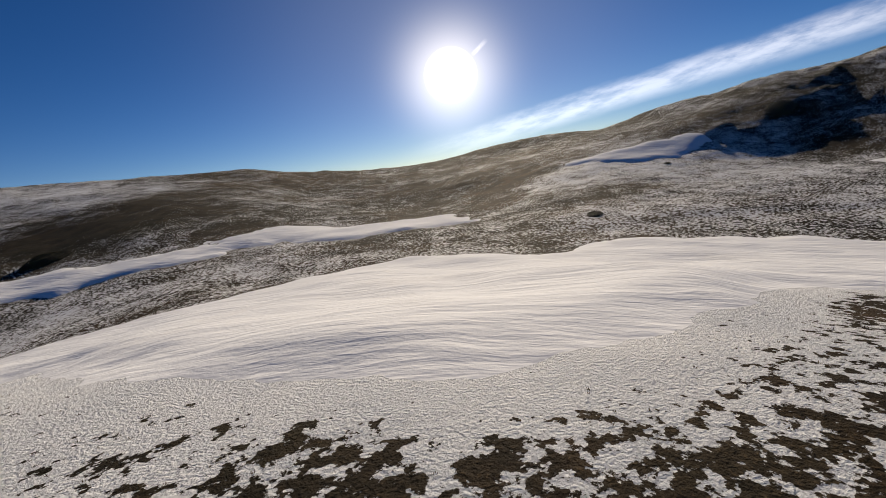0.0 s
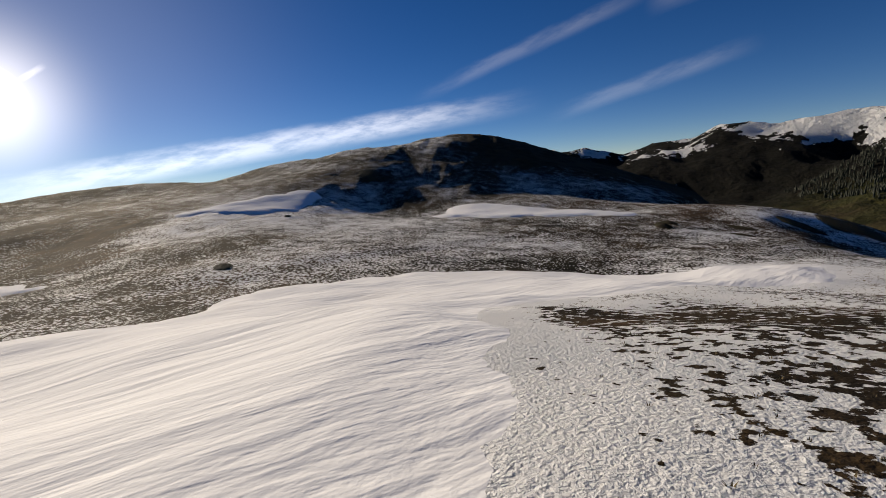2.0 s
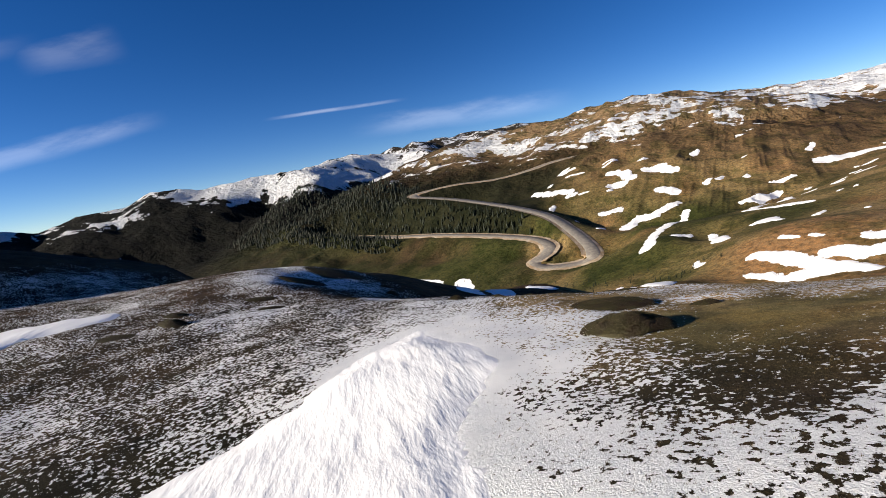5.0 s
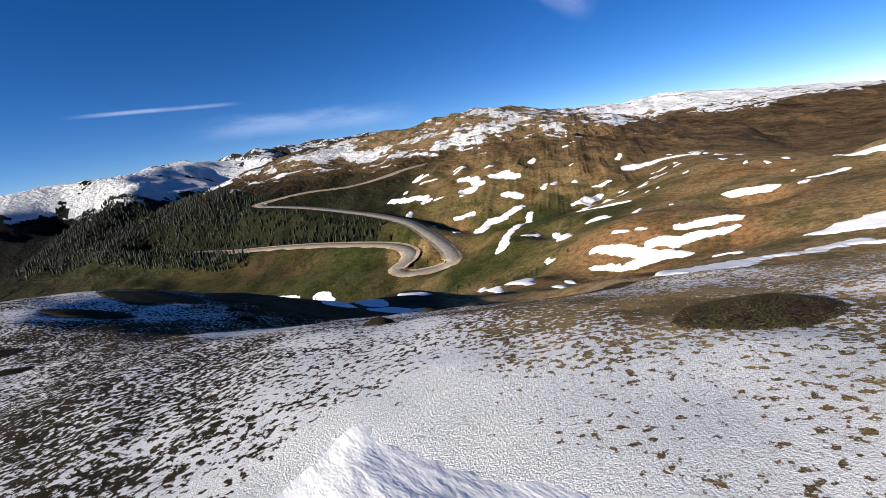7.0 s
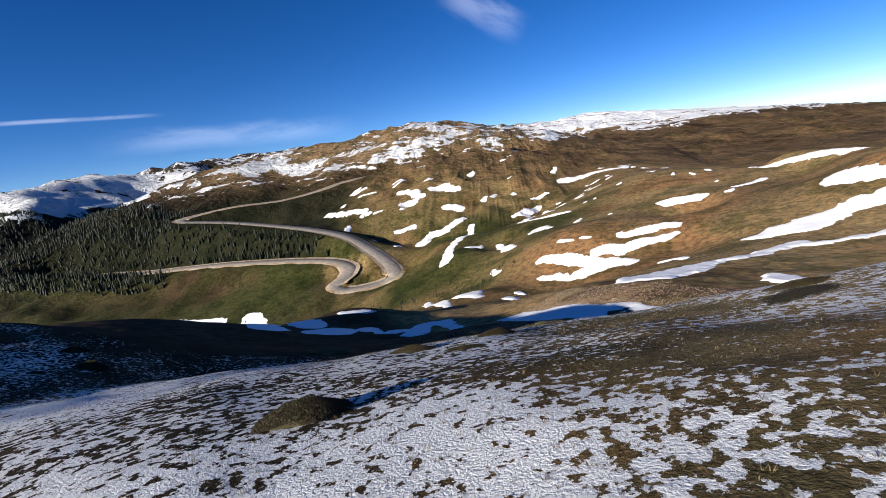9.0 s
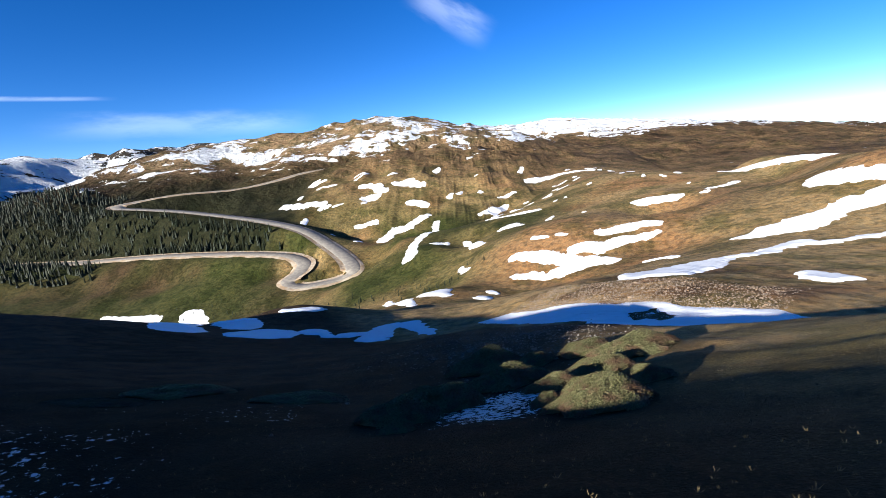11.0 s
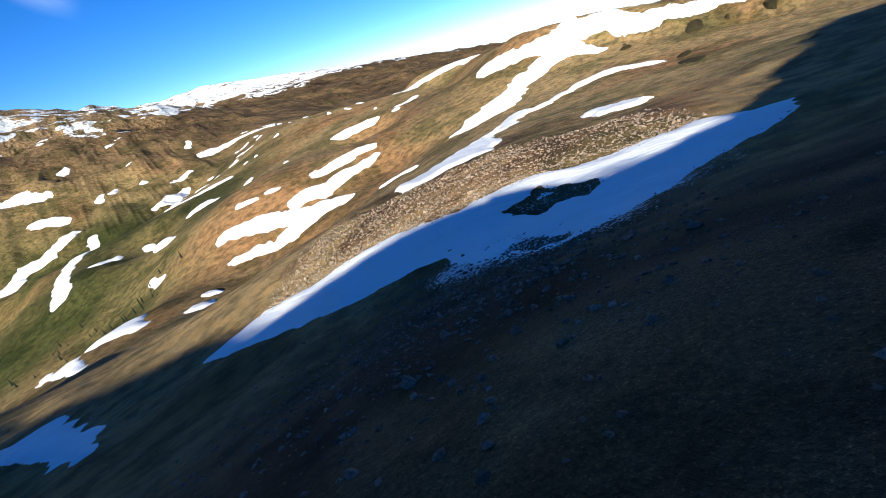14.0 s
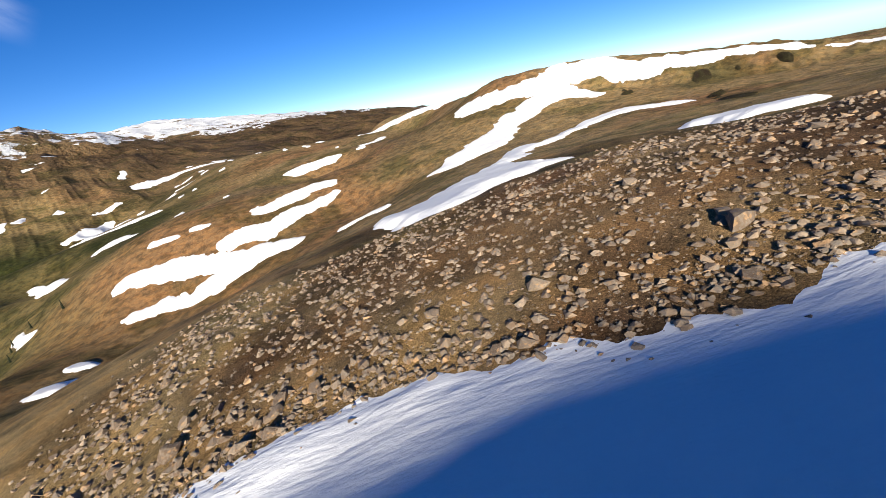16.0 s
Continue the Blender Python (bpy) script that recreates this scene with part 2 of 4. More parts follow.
# ---------------------------------------------------------------- the lie of the land
# knolls (+) and hollows (-): x, y, radius, height
BROAD = [(-68, 232, 120, -22.9), (-20, 376, 120, -12.0), (124, 136, 120, 1.4), (-260, 184, 120, -29.2), (316, 424, 120, -1.7), (-116, -200, 120, -21.7), (268, 40, 120, 11.2), (124, -56, 120, 3.5), (-68, 472, 120, 3.8), (76, 472, 120, -3.5), (-164, 328, 120, -14.8), (220, 232, 120, 13.4)]
HILLS = [(-164, 112, 60, -26.3), (124, 304, 60, -1.2), (4, -104, 60, -13.5), (-92, 256, 60, -12.7), (52, 256, 60, 3.4), (-140, 208, 60, -1.1), (28, 64, 60, -17.1), (148, 64, 60, -13.3), (-20, -176, 60, -15.6), (100, 184, 60, -7.7), (-92, 112, 60, -7.7), (244, 352, 60, 9.7), (-116, 40, 60, 22.7), (-140, 376, 60, -2.1), (124, 400, 60, 14.7), (-68, 328, 60, 14.3), (-188, 400, 60, 18.9), (-236, 136, 60, 6.7), (172, 232, 60, 4.3), (124, 352, 60, -0.7)]
KNOLLS = [(-47, -32, 28, -5.2), (42, 114, 28, 5.6), (-25, -88, 28, -1.8), (20, -110, 28, 5.5), (31, 226, 28, 8.0), (166, 270, 28, -3.3), (-81, 91, 28, 7.4), (20, 147, 28, -3.0), (76, 69, 28, 2.3), (-14, 226, 28, -8.8), (-137, 192, 28, 12.1), (-36, 80, 28, -3.7), (-81, -110, 28, -8.2), (188, 427, 28, -5.2), (-81, 158, 28, -4.7), (65, -77, 28, -4.0), (-81, 24, 28, -13.2), (-36, -66, 28, 2.4), (-25, 158, 28, -0.0), (31, 181, 28, -10.9), (-126, 338, 28, -14.0), (-70, 192, 28, 2.4), (177, 192, 28, 9.6), (42, 2, 28, 11.0)]
SMALL = [(-31, 18, 13, 4.5), (-10, 185, 13, 3.8), (120, 273, 13, 2.5), (5, -23, 13, -1.1), (31, 81, 13, 3.2), (-47, 128, 13, 6.9), (-73, -23, 13, -3.8), (5, 50, 13, 3.4), (78, 185, 13, -5.1), (-5, 29, 13, -1.5), (42, -23, 13, 3.6), (0, 8, 13, 2.1), (-36, -44, 13, -3.0), (5, -75, 13, -3.2), (172, 211, 13, 4.5), (-57, -112, 13, 2.9), (-26, 294, 13, 5.0), (5, -101, 13, -2.5), (16, 102, 13, 2.0), (21, 29, 13, 1.4), (99, 164, 13, -1.4), (104, 252, 13, -8.3), (-21, 112, 13, 1.7), (0, 304, 13, -6.5)]
# crest lines: points x, y, z along the ridge, then the slope of its flanks
FAR_RANGE = [(-2317, 2711, 194), (-2384, 3049, 248), (-2051, 2663, 145), (-2169, 2956, 235), (-2119, 3358, 263), (-2007, 3187, 233), (-2042, 3538, 279), (-1775, 3553, 257), (-1617, 3752, 269), (-1151, 3921, 255)]
NORTH_WEST_PEAK = [(-1196, 849, 49), (-1340, 1151, 89), (-1454, 1495, 137), (-1369, 1411, 116), (-1354, 1585, 126), (-1255, 1642, 98), (-1077, 1547, 87)]
WEST_PEAKS = [(-1167, -60, 43), (-1264, 66, 50), (-1297, 207, 67), (-1276, 306, 47), (-1254, 385, 71), (-1228, 459, 60), (-1205, 522, 81), (-1118, 586, 61), (-1076, 659, 70), (-1023, 737, 58), (-950, 751, 60), (-863, 776, 38), (-738, 624, 12), (-577, 578, -27)]
BROWN_MOUNTAIN = [(-546, 606, -5), (-554, 667, 14), (-525, 728, 46), (-476, 785, 65), (-393, 854, 72), (-305, 900, 75), (-222, 925, 92), (-159, 938, 101), (-93, 957, 87), (7, 982, 65), (91, 1018, 42), (180, 1056, -3)]
SNOW_PLATEAU = [(-8, 1922, 111), (176, 1914, 93), (288, 1900, 85), (373, 1885, 98), (502, 1854, 49), (661, 1750, 14), (809, 1630, -15), (900, 1464, -49), (955, 1305, -70), (1026, 1116, -92), (786, 1245, -40), (811, 974, -64)]
EAST_HILL = [(215, 339, -13), (210, 276, -12), (193, 237, -9), (166, 199, -6), (168, 189, -5), (175, 177, -5), (181, 157, -6), (183, 139, -8), (185, 116, -10), (183, 97, -13), (179, 89, -14)]
SHADY_SPUR = [(-64, 23, 11), (-76, 13, 13), (-86, 2, 20), (-95, -17, 28), (-99, -29, 34), (-99, -37, 36)]
SUNLIT_HILL = [(-99, -37, 36), (-98, -44, 36), (-92, -44, 35), (-86, -63, 34), (-79, -74, 32)]
SOUTH_RIDGE = [(-84, -45, 32), (-85, -55, 33), (-82, -64, 32), (-75, -79, 31), (-66, -94, 28), (-57, -105, 29), (-45, -114, 28), (-30, -120, 26), (-20, -123, 27), (-4, -130, 29), (15, -135, 32), (36, -137, 33), (53, -136, 34)]
RIDGES = [(FAR_RANGE, 0.35, 9000, 70, 20), (NORTH_WEST_PEAK, 0.4, 9000, 90, 8), (WEST_PEAKS, 0.5, 9000, 80, 6), (BROWN_MOUNTAIN, 0.30, 9000, 18, 3), (SNOW_PLATEAU, 0.14, 9000, 20, 3),
          (EAST_HILL, 0.6, 9000, 1, 0.3), (SHADY_SPUR, 0.6, 9000, 2, 0.4), (SUNLIT_HILL, 0.4, 60, 1.2, 0.4), (SOUTH_RIDGE, 0.4, 60, 0.7, 0.4)]


# the pass road: x, y, z along its centre line
ROAD_LOW = [(-544, 463, -55), (-453, 445, -54), (-383, 430, -55), (-326, 414, -53), (-263, 399, -52), (-197, 387, -54), (-151, 376, -57), (-131, 363, -61), (-128, 348, -65), (-132, 331, -68), (-124, 325, -71), (-111, 324, -71), (-94, 330, -70), (-85, 338, -66)]
ROAD_HIGH = [(-85, 338, -66), (-94, 359, -61), (-118, 388, -52), (-142, 406, -42), (-176, 425, -35), (-220, 443, -28), (-282, 458, -18), (-335, 470, -12), (-355, 474, -10)]
ROAD_TOP = [(-355, 474, -10), (-366, 485, -7), (-354, 507, -5), (-323, 528, -3), (-272, 556, -5), (-235, 585, -1), (-199, 630, 6), (-148, 675, 6), (-2, 752, -3), (154, 807, -4)]


def smooth(a, b, v):
    u = np.clip((v - a) / (b - a), 0, 1)
    return u * u * (3 - 2 * u)


def hash2(ix, iy, seed):
    n = (ix * 374761393 + iy * 668265263 + seed * 1274126177) & 0xFFFFFFFF
    n = ((n ^ (n >> 13)) * 1274126177) & 0xFFFFFFFF
    return ((n ^ (n >> 16)) & 0xFFFF) / 65535.0


def value_noise(x, y, seed=0):
    ix, iy = np.floor(x).astype(np.int64), np.floor(y).astype(np.int64)
    fx, fy = x - ix, y - iy
    ux, uy = fx * fx * (3 - 2 * fx), fy * fy * (3 - 2 * fy)
    a, b = hash2(ix, iy, seed), hash2(ix + 1, iy, seed)
    c, d = hash2(ix, iy + 1, seed), hash2(ix + 1, iy + 1, seed)
    return (a + (b - a) * ux) * (1 - uy) + (c + (d - c) * ux) * uy - 0.5


def fbm(x, y, scale, octaves=4, seed=0, gain=0.5):
    total, amp = np.zeros_like(x, dtype=float), 1.0
    for k in range(octaves):
        f = 2.0 ** k / scale
        total = total + amp * value_noise(x * f + 17.3 * k, y * f - 9.1 * k, seed + k)
        amp *= gain
    return total


def ridged(x, y, scale, octaves=4, seed=0):
    total, amp = np.zeros_like(x, dtype=float), 1.0
    for k in range(octaves):
        f = 2.0 ** k / scale
        total = total + amp * (0.5 - 2 * np.abs(value_noise(x * f + 5.7 * k, y * f + 3.1 * k, seed + k)))
        amp *= 0.5
    return total


def base_plane(x, y):
    u, v = x / 100, y / 100
    return 26.42 -11.52 * u -22.17 * v +3.62 * u * v +2.40 * v * v -4.48 * u * u


def bench(x, y):
    z = base_plane(x, y)
    for forms in (BROAD, HILLS, KNOLLS, SMALL):
        for cx, cy, r, a in forms:
            z = z + a * np.exp(-((x - cx) ** 2 + (y - cy) ** 2) / (2 * r * r))
    return z


def crest(x, y, points, flank, reach):
    best = np.full_like(x, -1e9)
    for (ax, ay, az), (bx, by, bz) in zip(points, points[1:]):
        dx, dy = bx - ax, by - ay
        s = np.clip(((x - ax) * dx + (y - ay) * dy) / (dx * dx + dy * dy), 0, 1)
        d = np.hypot(x - ax - s * dx, y - ay - s * dy)
        best = np.maximum(best, az + s * (bz - az) - flank * (np.sqrt(d * d + 100.0) - 10.0)
                          - 0.6 * np.maximum(d - reach, 0))
    return best


def smax(a, b, k):
    m = np.maximum(a, b)
    return m + k * np.log(np.exp((a - m) / k) + np.exp((b - m) / k))


def rounded(points, parts):
    # Catmull-Rom through the points
    p = np.array([points[0]] + list(points) + [points[-1]], float)
    out = []
    for i in range(1, len(p) - 2):
        for s in np.arange(parts) / parts:
            a, b, c, d = p[i - 1], p[i], p[i + 1], p[i + 2]
            out.append(0.5 * (2 * b + (c - a) * s + (2 * a - 5 * b + 4 * c - d) * s * s + (3 * b - a - 3 * c + d) * s ** 3))
    out.append(p[-2])
    return np.array(out)


ROAD = np.concatenate([rounded(ROAD_LOW + ROAD_HIGH[1:] + ROAD_TOP[1:], 5)])


def road_bed(x, y, z):
    far = (x < -800) | (x > 180) | (y < 260) | (y > 800)
    best, level = np.full_like(x, 1e9), np.zeros_like(x)
    idx = np.where(~far)
    px, py = x[idx], y[idx]
    d_best, z_best = np.full_like(px, 1e9), np.zeros_like(px)
    for a, b in zip(ROAD, ROAD[1:]):
        dx, dy = b[0] - a[0], b[1] - a[1]
        s = np.clip(((px - a[0]) * dx + (py - a[1]) * dy) / (dx * dx + dy * dy), 0, 1)
        d = np.hypot(px - a[0] - s * dx, py - a[1] - s * dy)
        hit = d < d_best
        d_best = np.where(hit, d, d_best)
        z_best = np.where(hit, a[2] + s * (b[2] - a[2]), z_best)
    best[idx], level[idx] = d_best, z_best
    w = 1 - smooth(9, 42, best)
    return z * (1 - w) + (level - 0.6) * w


def height(x, y):
    x, y = np.atleast_1d(np.asarray(x, float)), np.atleast_1d(np.asarray(y, float))
    z = bench(np.clip(x, -260, 330), np.clip(y, -230, 480))
    # beyond the bench the land drops into the side valley
    west = smooth(-70, -200, x) * smooth(-70, 10, y + 0.25 * (x + 100)) * smooth(340, 260, y)
    north = smooth(330, 520, y) * smooth(160, -60, x)
    drop = np.maximum(west, north)
    z = z * (1 - drop) - 88 * drop
    z = z * (1 - 0.7 * smooth(300, 700, np.maximum(x, y - 250)))
    # the far sides of the ridges round the bench
    back = smooth(112, 150, np.hypot(x - 28, y + 22)) * smooth(30, 0, y) * smooth(210, 150, x)
    z = z * (1 - back) + 8 * back
    beyond = smooth(182, 225, x - 0.2 * np.maximum(y - 210, 0)) * (1 - back)
    z = z * (1 - beyond) - 50 * beyond
    # the land falls away beyond the plateau
    away = np.hypot(x, y) + 1.0
    z = z - 0.075 * np.maximum(away - 1500, 0) * smooth(0.35, 0.85, 0.75 * x / away + 0.66 * y / away)
    for points, flank, reach, rough, k in RIDGES:
        c = crest(x, y, points, flank, reach)
        span = np.abs(points[0][0]) + np.abs(points[0][1])
        n = (ridged(x, y, rough * 4, 5, 11) - 0.25) * rough * 0.62
        z = smax(z, c + n * smooth(0, 250, span), k)
    near = np.exp(-((x - 10) ** 2 + (y - 30) ** 2) / (2 * 160.0 ** 2))
    z = z + (1 - near) * fbm(x, y, 60, 4, 3) * 3.0
    z = road_bed(x, y, z)
    z = z - 1.3 * np.exp(-((x + 20) / 11) ** 2 - ((y - 12.5) / 6) ** 2)     # added dips in the bench's lip, letting the low sun reach the willows
    z = z - 1.4 * np.exp(-((x + 10) / 7) ** 2 - ((y - 18.3) / 4) ** 2)
    z = z + fbm(x, y, 9, 3, 7) * 0.55 + fbm(x, y, 1.6, 2, 19) * 0.10
    return z


def height_at(x, y):
    return float(height(np.array([float(x)]), np.array([float(y)]))[0])


def spread(lo, hi, fine_lo, fine_hi, step, growth):
    out = list(np.arange(fine_lo, fine_hi + step / 2, step))
    s, v = step, fine_lo
    while v > lo:
        s *= growth
        v -= s
        out.insert(0, v)
    s, v = step, fine_hi
    while v < hi:
        s *= growth
        v += s
        out.append(v)
    return np.array(out)

# ---------------------------------------------------------------- ground sheet
gx = spread(-4700, 4700, -12, 42, 0.38, 1.022)
gy = spread(-4700, 4700, -46, 94, 0.38, 1.022)
GX, GY = np.meshgrid(gx, gy)
GZ = height(GX.ravel(), GY.ravel()).reshape(GX.shape)
nx, ny = len(gx), len(gy)


def ground_z(x, y):
    """The height of the ground sheet itself, between its vertices too."""
    x, y = np.asarray(x, float), np.asarray(y, float)
    i = np.clip(np.searchsorted(gx, x) - 1, 0, nx - 2)
    j = np.clip(np.searchsorted(gy, y) - 1, 0, ny - 2)
    u, v = (x - gx[i]) / (gx[i + 1] - gx[i]), (y - gy[j]) / (gy[j + 1] - gy[j])
    return (GZ[j, i] * (1 - u) + GZ[j, i + 1] * u) * (1 - v) + (GZ[j + 1, i] * (1 - u) + GZ[j + 1, i + 1] * u) * v


def sheet(name, verts, quads, material, smooth_faces=True):
    me = bpy.data.meshes.new(name)
    me.vertices.add(len(verts))
    me.vertices.foreach_set("co", np.asarray(verts, float).ravel())
    me.loops.add(quads.size)
    me.loops.foreach_set("vertex_index", quads.ravel())
    me.polygons.add(len(quads))
    k = quads.shape[1]
    me.polygons.foreach_set("loop_start", np.arange(0, quads.size, k))
    me.polygons.foreach_set("loop_total", np.full(len(quads), k))
    me.polygons.foreach_set("use_smooth", np.full(len(quads), smooth_faces))
    me.update()
    me.validate()
    me.materials.append(material)
    return me


# how much thin snow lies where: x, y, radius of the area, share of snow
BENCH_SNOW = [
    (35.2, -24.9, 0.7, 0.47), (36.3, -26.5, 0.7, 0.42), (34.7, -24.0, 0.7, 0.42), (32.2, -23.3, 0.7, 0.42), (33.2, -23.9, 0.7, 0.8), (32.8, -24.6, 0.7, 0.95),
    (36.7, -27.7, 0.7, 0.95), (34.1, -24.2, 0.7, 0.5700000000000001), (30.0, -23.6, 0.7, 0.72), (37.0, -26.5, 0.7, 0.72), (35.3, -24.4, 0.7, 0.47),
    (33.5, -23.2, 0.7, 0.62), (35.7, -25.3, 0.7, 0.52), (37.4, -93.8, 7.2, 0.24), (-6.0, -79.4, 7.1, 0.32), (0.8, -95.4, 8.1, 0.42),
    (2.9, -53.5, 4.6, 0.33999999999999997), (34.7, -58.2, 3.6, 0.5700000000000001), (25.8, -49.4, 2.9, 0.52), (-3.3, -38.2, 4.3, 0.72), (-27.9, -55.1, 7.2, 0.82),
    (-50.1, -45.3, 8.9, 0.42), (-16.9, -56.7, 6.3, 0.72), (39.6, -59.5, 3.7, 0.72),]
BANK_SNOW = [
    (47.2, -119.4, 9.8, 0.82), (31.2, -23.1, 0.7, 0.47), (33.5, -23.2, 0.7, 0.47), (31.8, -23.9, 0.7, 0.92), (31.2, -22.2, 0.7, 0.87), (33.8, -24.3, 0.7, 0.62),
    (34.0, -24.8, 0.7, 0.95), (26.8, -24.1, 0.9, 0.42), (-8.0, -76.7, 6.9, 0.32), (1.5, -40.2, 3.8, 0.67), (-3.3, -31.4, 4.0, 0.72), (-9.6, -14.5, 4.7, 0.62),
    (-56.0, -45.7, 9.4, 0.47), (-3.1, -14.0, 4.0, 0.37), (-11.4, -27.0, 4.7, 0.72), (27.8, -24.0, 0.7, 0.42), (29.8, -23.8, 0.7, 0.87), (30.5, -24.3, 0.7, 0.62),
    (30.2, -23.5, 0.7, 0.67), (30.8, -24.0, 0.7, 0.87), (29.0, -22.9, 0.7, 0.62), (27.3, -21.1, 0.7, 0.52), (-4.5, -31.5, 3.7, 0.67), (-8.8, -19.1, 4.2, 0.62),]
WEST_SNOW = [
    (-6.7, -13.1, 4.1, 0.42), (0.9, -18.1, 2.9, 0.37), (-0.6, -28.7, 3.0, 0.52), (-18.7, -40.2, 5.0, 0.67), (-1.2, -13.1, 3.3, 0.42), (21.3, -19.0, 1.0, 0.95),
    (21.5, -17.6, 1.1, 0.47), (23.9, -19.2, 0.8, 0.77), (24.7, -22.9, 0.7, 0.95), (25.5, -24.1, 0.7, 0.62), (26.1, -21.8, 0.7, 0.42), (9.8, -8.2, 2.6, 0.67),
    (-2.0, -12.2, 2.8, 0.15), (0.2, -16.7, 2.4, 0.2), (-0.1, -20.6, 2.4, 0.3), (1.3, -24.9, 2.2, 0.35), (-15.7, -22.4, 3.9, 0.5), (-15.3, -15.0, 4.0, 0.45),
    (-0.9, -3.5, 3.2, 0.5), (12.8, -9.6, 1.8, 0.88), (16.4, -11.9, 1.5, 0.6), (18.4, -12.7, 1.3, 0.3), (19.8, -13.0, 1.2, 0.15), (20.7, -11.6, 1.3, 0.15),]
SHELF_SNOW = [
    (21.7, -14.8, 1.0, 0.6), (21.0, -17.4, 0.8, 0.55), (18.1, -17.6, 0.9, 0.85), (22.4, -17.4, 0.7, 0.5), (18.5, -19.2, 0.7, 0.9), (20.3, -5.4, 1.9, 0.05),
    (13.8, -7.9, 1.6, 0.85), (13.6, -10.1, 1.4, 0.7), (16.3, -11.1, 1.2, 0.25), (18.9, -11.2, 1.1, 0.2), (20.5, -10.4, 1.2, 0.3), (20.5, -13.0, 1.0, 0.2),
    (19.2, -15.2, 0.7, 0.5), (16.0, -15.1, 0.8, 0.85), (17.9, -13.9, 0.9, 0.4), (-5.9, -9.1, 2.8, 0.2), (-5.2, -14.0, 2.6, 0.3), (-0.9, -4.8, 2.7, 0.5),
    (2.0, -3.0, 2.6, 0.7), (-21.5, -4.4, 4.4, 0.4), (19.7, -6.0, 1.7, 0.05), (21.4, -10.8, 1.2, 0.1), (7.1, -5.1, 0.7, 0.9), (4.8, -1.3, 1.1, 0.6),]
FOOT_SNOW = [
    (1.0, -0.8, 1.4, 0.65), (-4.7, 0.7, 1.9, 0.4), (-14.6, 5.4, 2.9, 0.15), (-2.9, -3.8, 1.4, 0.25), (1.8, -5.1, 1.0, 0.5), (8.2, -6.1, 0.7, 0.85),
    (10.4, -4.6, 0.7, 0.6), (9.1, -3.9, 0.8, 0.45), (9.2, -1.3, 1.0, 0.2), (11.2, -4.8, 0.7, 0.5), (11.9, -6.3, 0.7, 0.75), (10.7, -6.3, 0.7, 0.9),
    (14.2, -0.9, 1.2, 0.35), (12.6, -0.7, 1.2, 0.2), (7.6, 2.1, 1.4, 0.1), (-0.5, 5.8, 2.0, 0.5), (-6.5, 7.6, 2.5, 0.8), (4.6, 0.8, 0.7, 0.6), (-4.9, 8.0, 1.5, 0.35),
    (-4.5, 5.1, 1.3, 0.65), (-0.6, 1.7, 0.8, 0.7), (5.2, 3.4, 0.7, 0.15), (5.8, 4.4, 0.8, 0.5), (7.1, 1.8, 0.7, 0.35),]
LOWER_SNOW = [
    (6.4, 1.2, 0.7, 0.45), (7.5, 0.5, 0.7, 0.5), (6.8, -0.2, 0.7, 0.5), (7.4, -0.3, 0.7, 0.45), (5.7, 0.6, 0.7, 0.5), (8.2, 8.7, 1.2, 0.05), (-9.7, 19.7, 2.7, 0.4),
    (-12.3, 14.9, 2.5, 0.25), (8.7, 3.0, 0.7, 0.15), (5.2, -0.0, 0.7, 0.55), (0.8, 26.0, 0.7, 0.7), (2.0, 27.5, 0.7, 0.75), (2.0, 25.7, 0.7, 0.7),
    (-6.5, 27.8, 1.0, 0.35), (-4.9, 27.6, 0.8, 0.3), (-9.5, 29.7, 1.3, 0.2), (-5.2, 31.7, 1.2, 0.03), (2.3, 24.2, 0.7, 0.1), (-1.0, 25.4, 0.7, 0.1),
    (-13.3, 43.3, 2.6, 0.02), (1.8, 38.4, 1.8, 0.02), (20.9, 67.0, 1.7, 0.5), (18.1, 63.4, 1.3, 0.6), (15.9, 68.2, 1.3, 0.7),]
SCREE_SNOW = [
    (23.9, 63.9, 1.9, 0.6), (15.3, 68.9, 1.3, 0.6), (15.5, 64.3, 1.1, 0.6), (13.5, 61.4, 0.8, 0.15), (10.3, 70.6, 1.2, 0.02), (12.5, 65.3, 0.9, 0.08),
    (22.8, 70.6, 2.0, 0.4), (3.4, 78.5, 1.9, 0.02), (11.8, 60.3, 0.7, 0.05),]


POND = [
    (75, -58), (60, -50), (48, -44), (38.6, -35.8), (38, -32.5), (37, -29.9), (35.7, -27.5), (34.9, -26.2), (34.2, -25.4), (33.0, -25.0), (31.3, -24.9), (29.6, -25.0),
    (27.4, -25.3), (23.8, -25.5), (21.2, -23.2), (18.6, -20.2), (16.1, -17.9), (13.7, -15.2), (12.9, -13.2), (12.7, -10.8), (10.6, -9.3), (8.2, -8.4), (5.9, -6.6),
    (5.0, -10.0), (5.4, -14.4), (4.6, -18.5), (4.6, -21.5), (5.3, -25.4), (7.2, -30), (9.5, -33.4), (12.6, -37), (15.2, -38.5), (18.5, -37.2), (20.4, -37.4), (21, -41),
    (22.5, -44.5), (27, -45), (32.6, -43.4), (38.4, -44), (50, -54), (68, -66),]


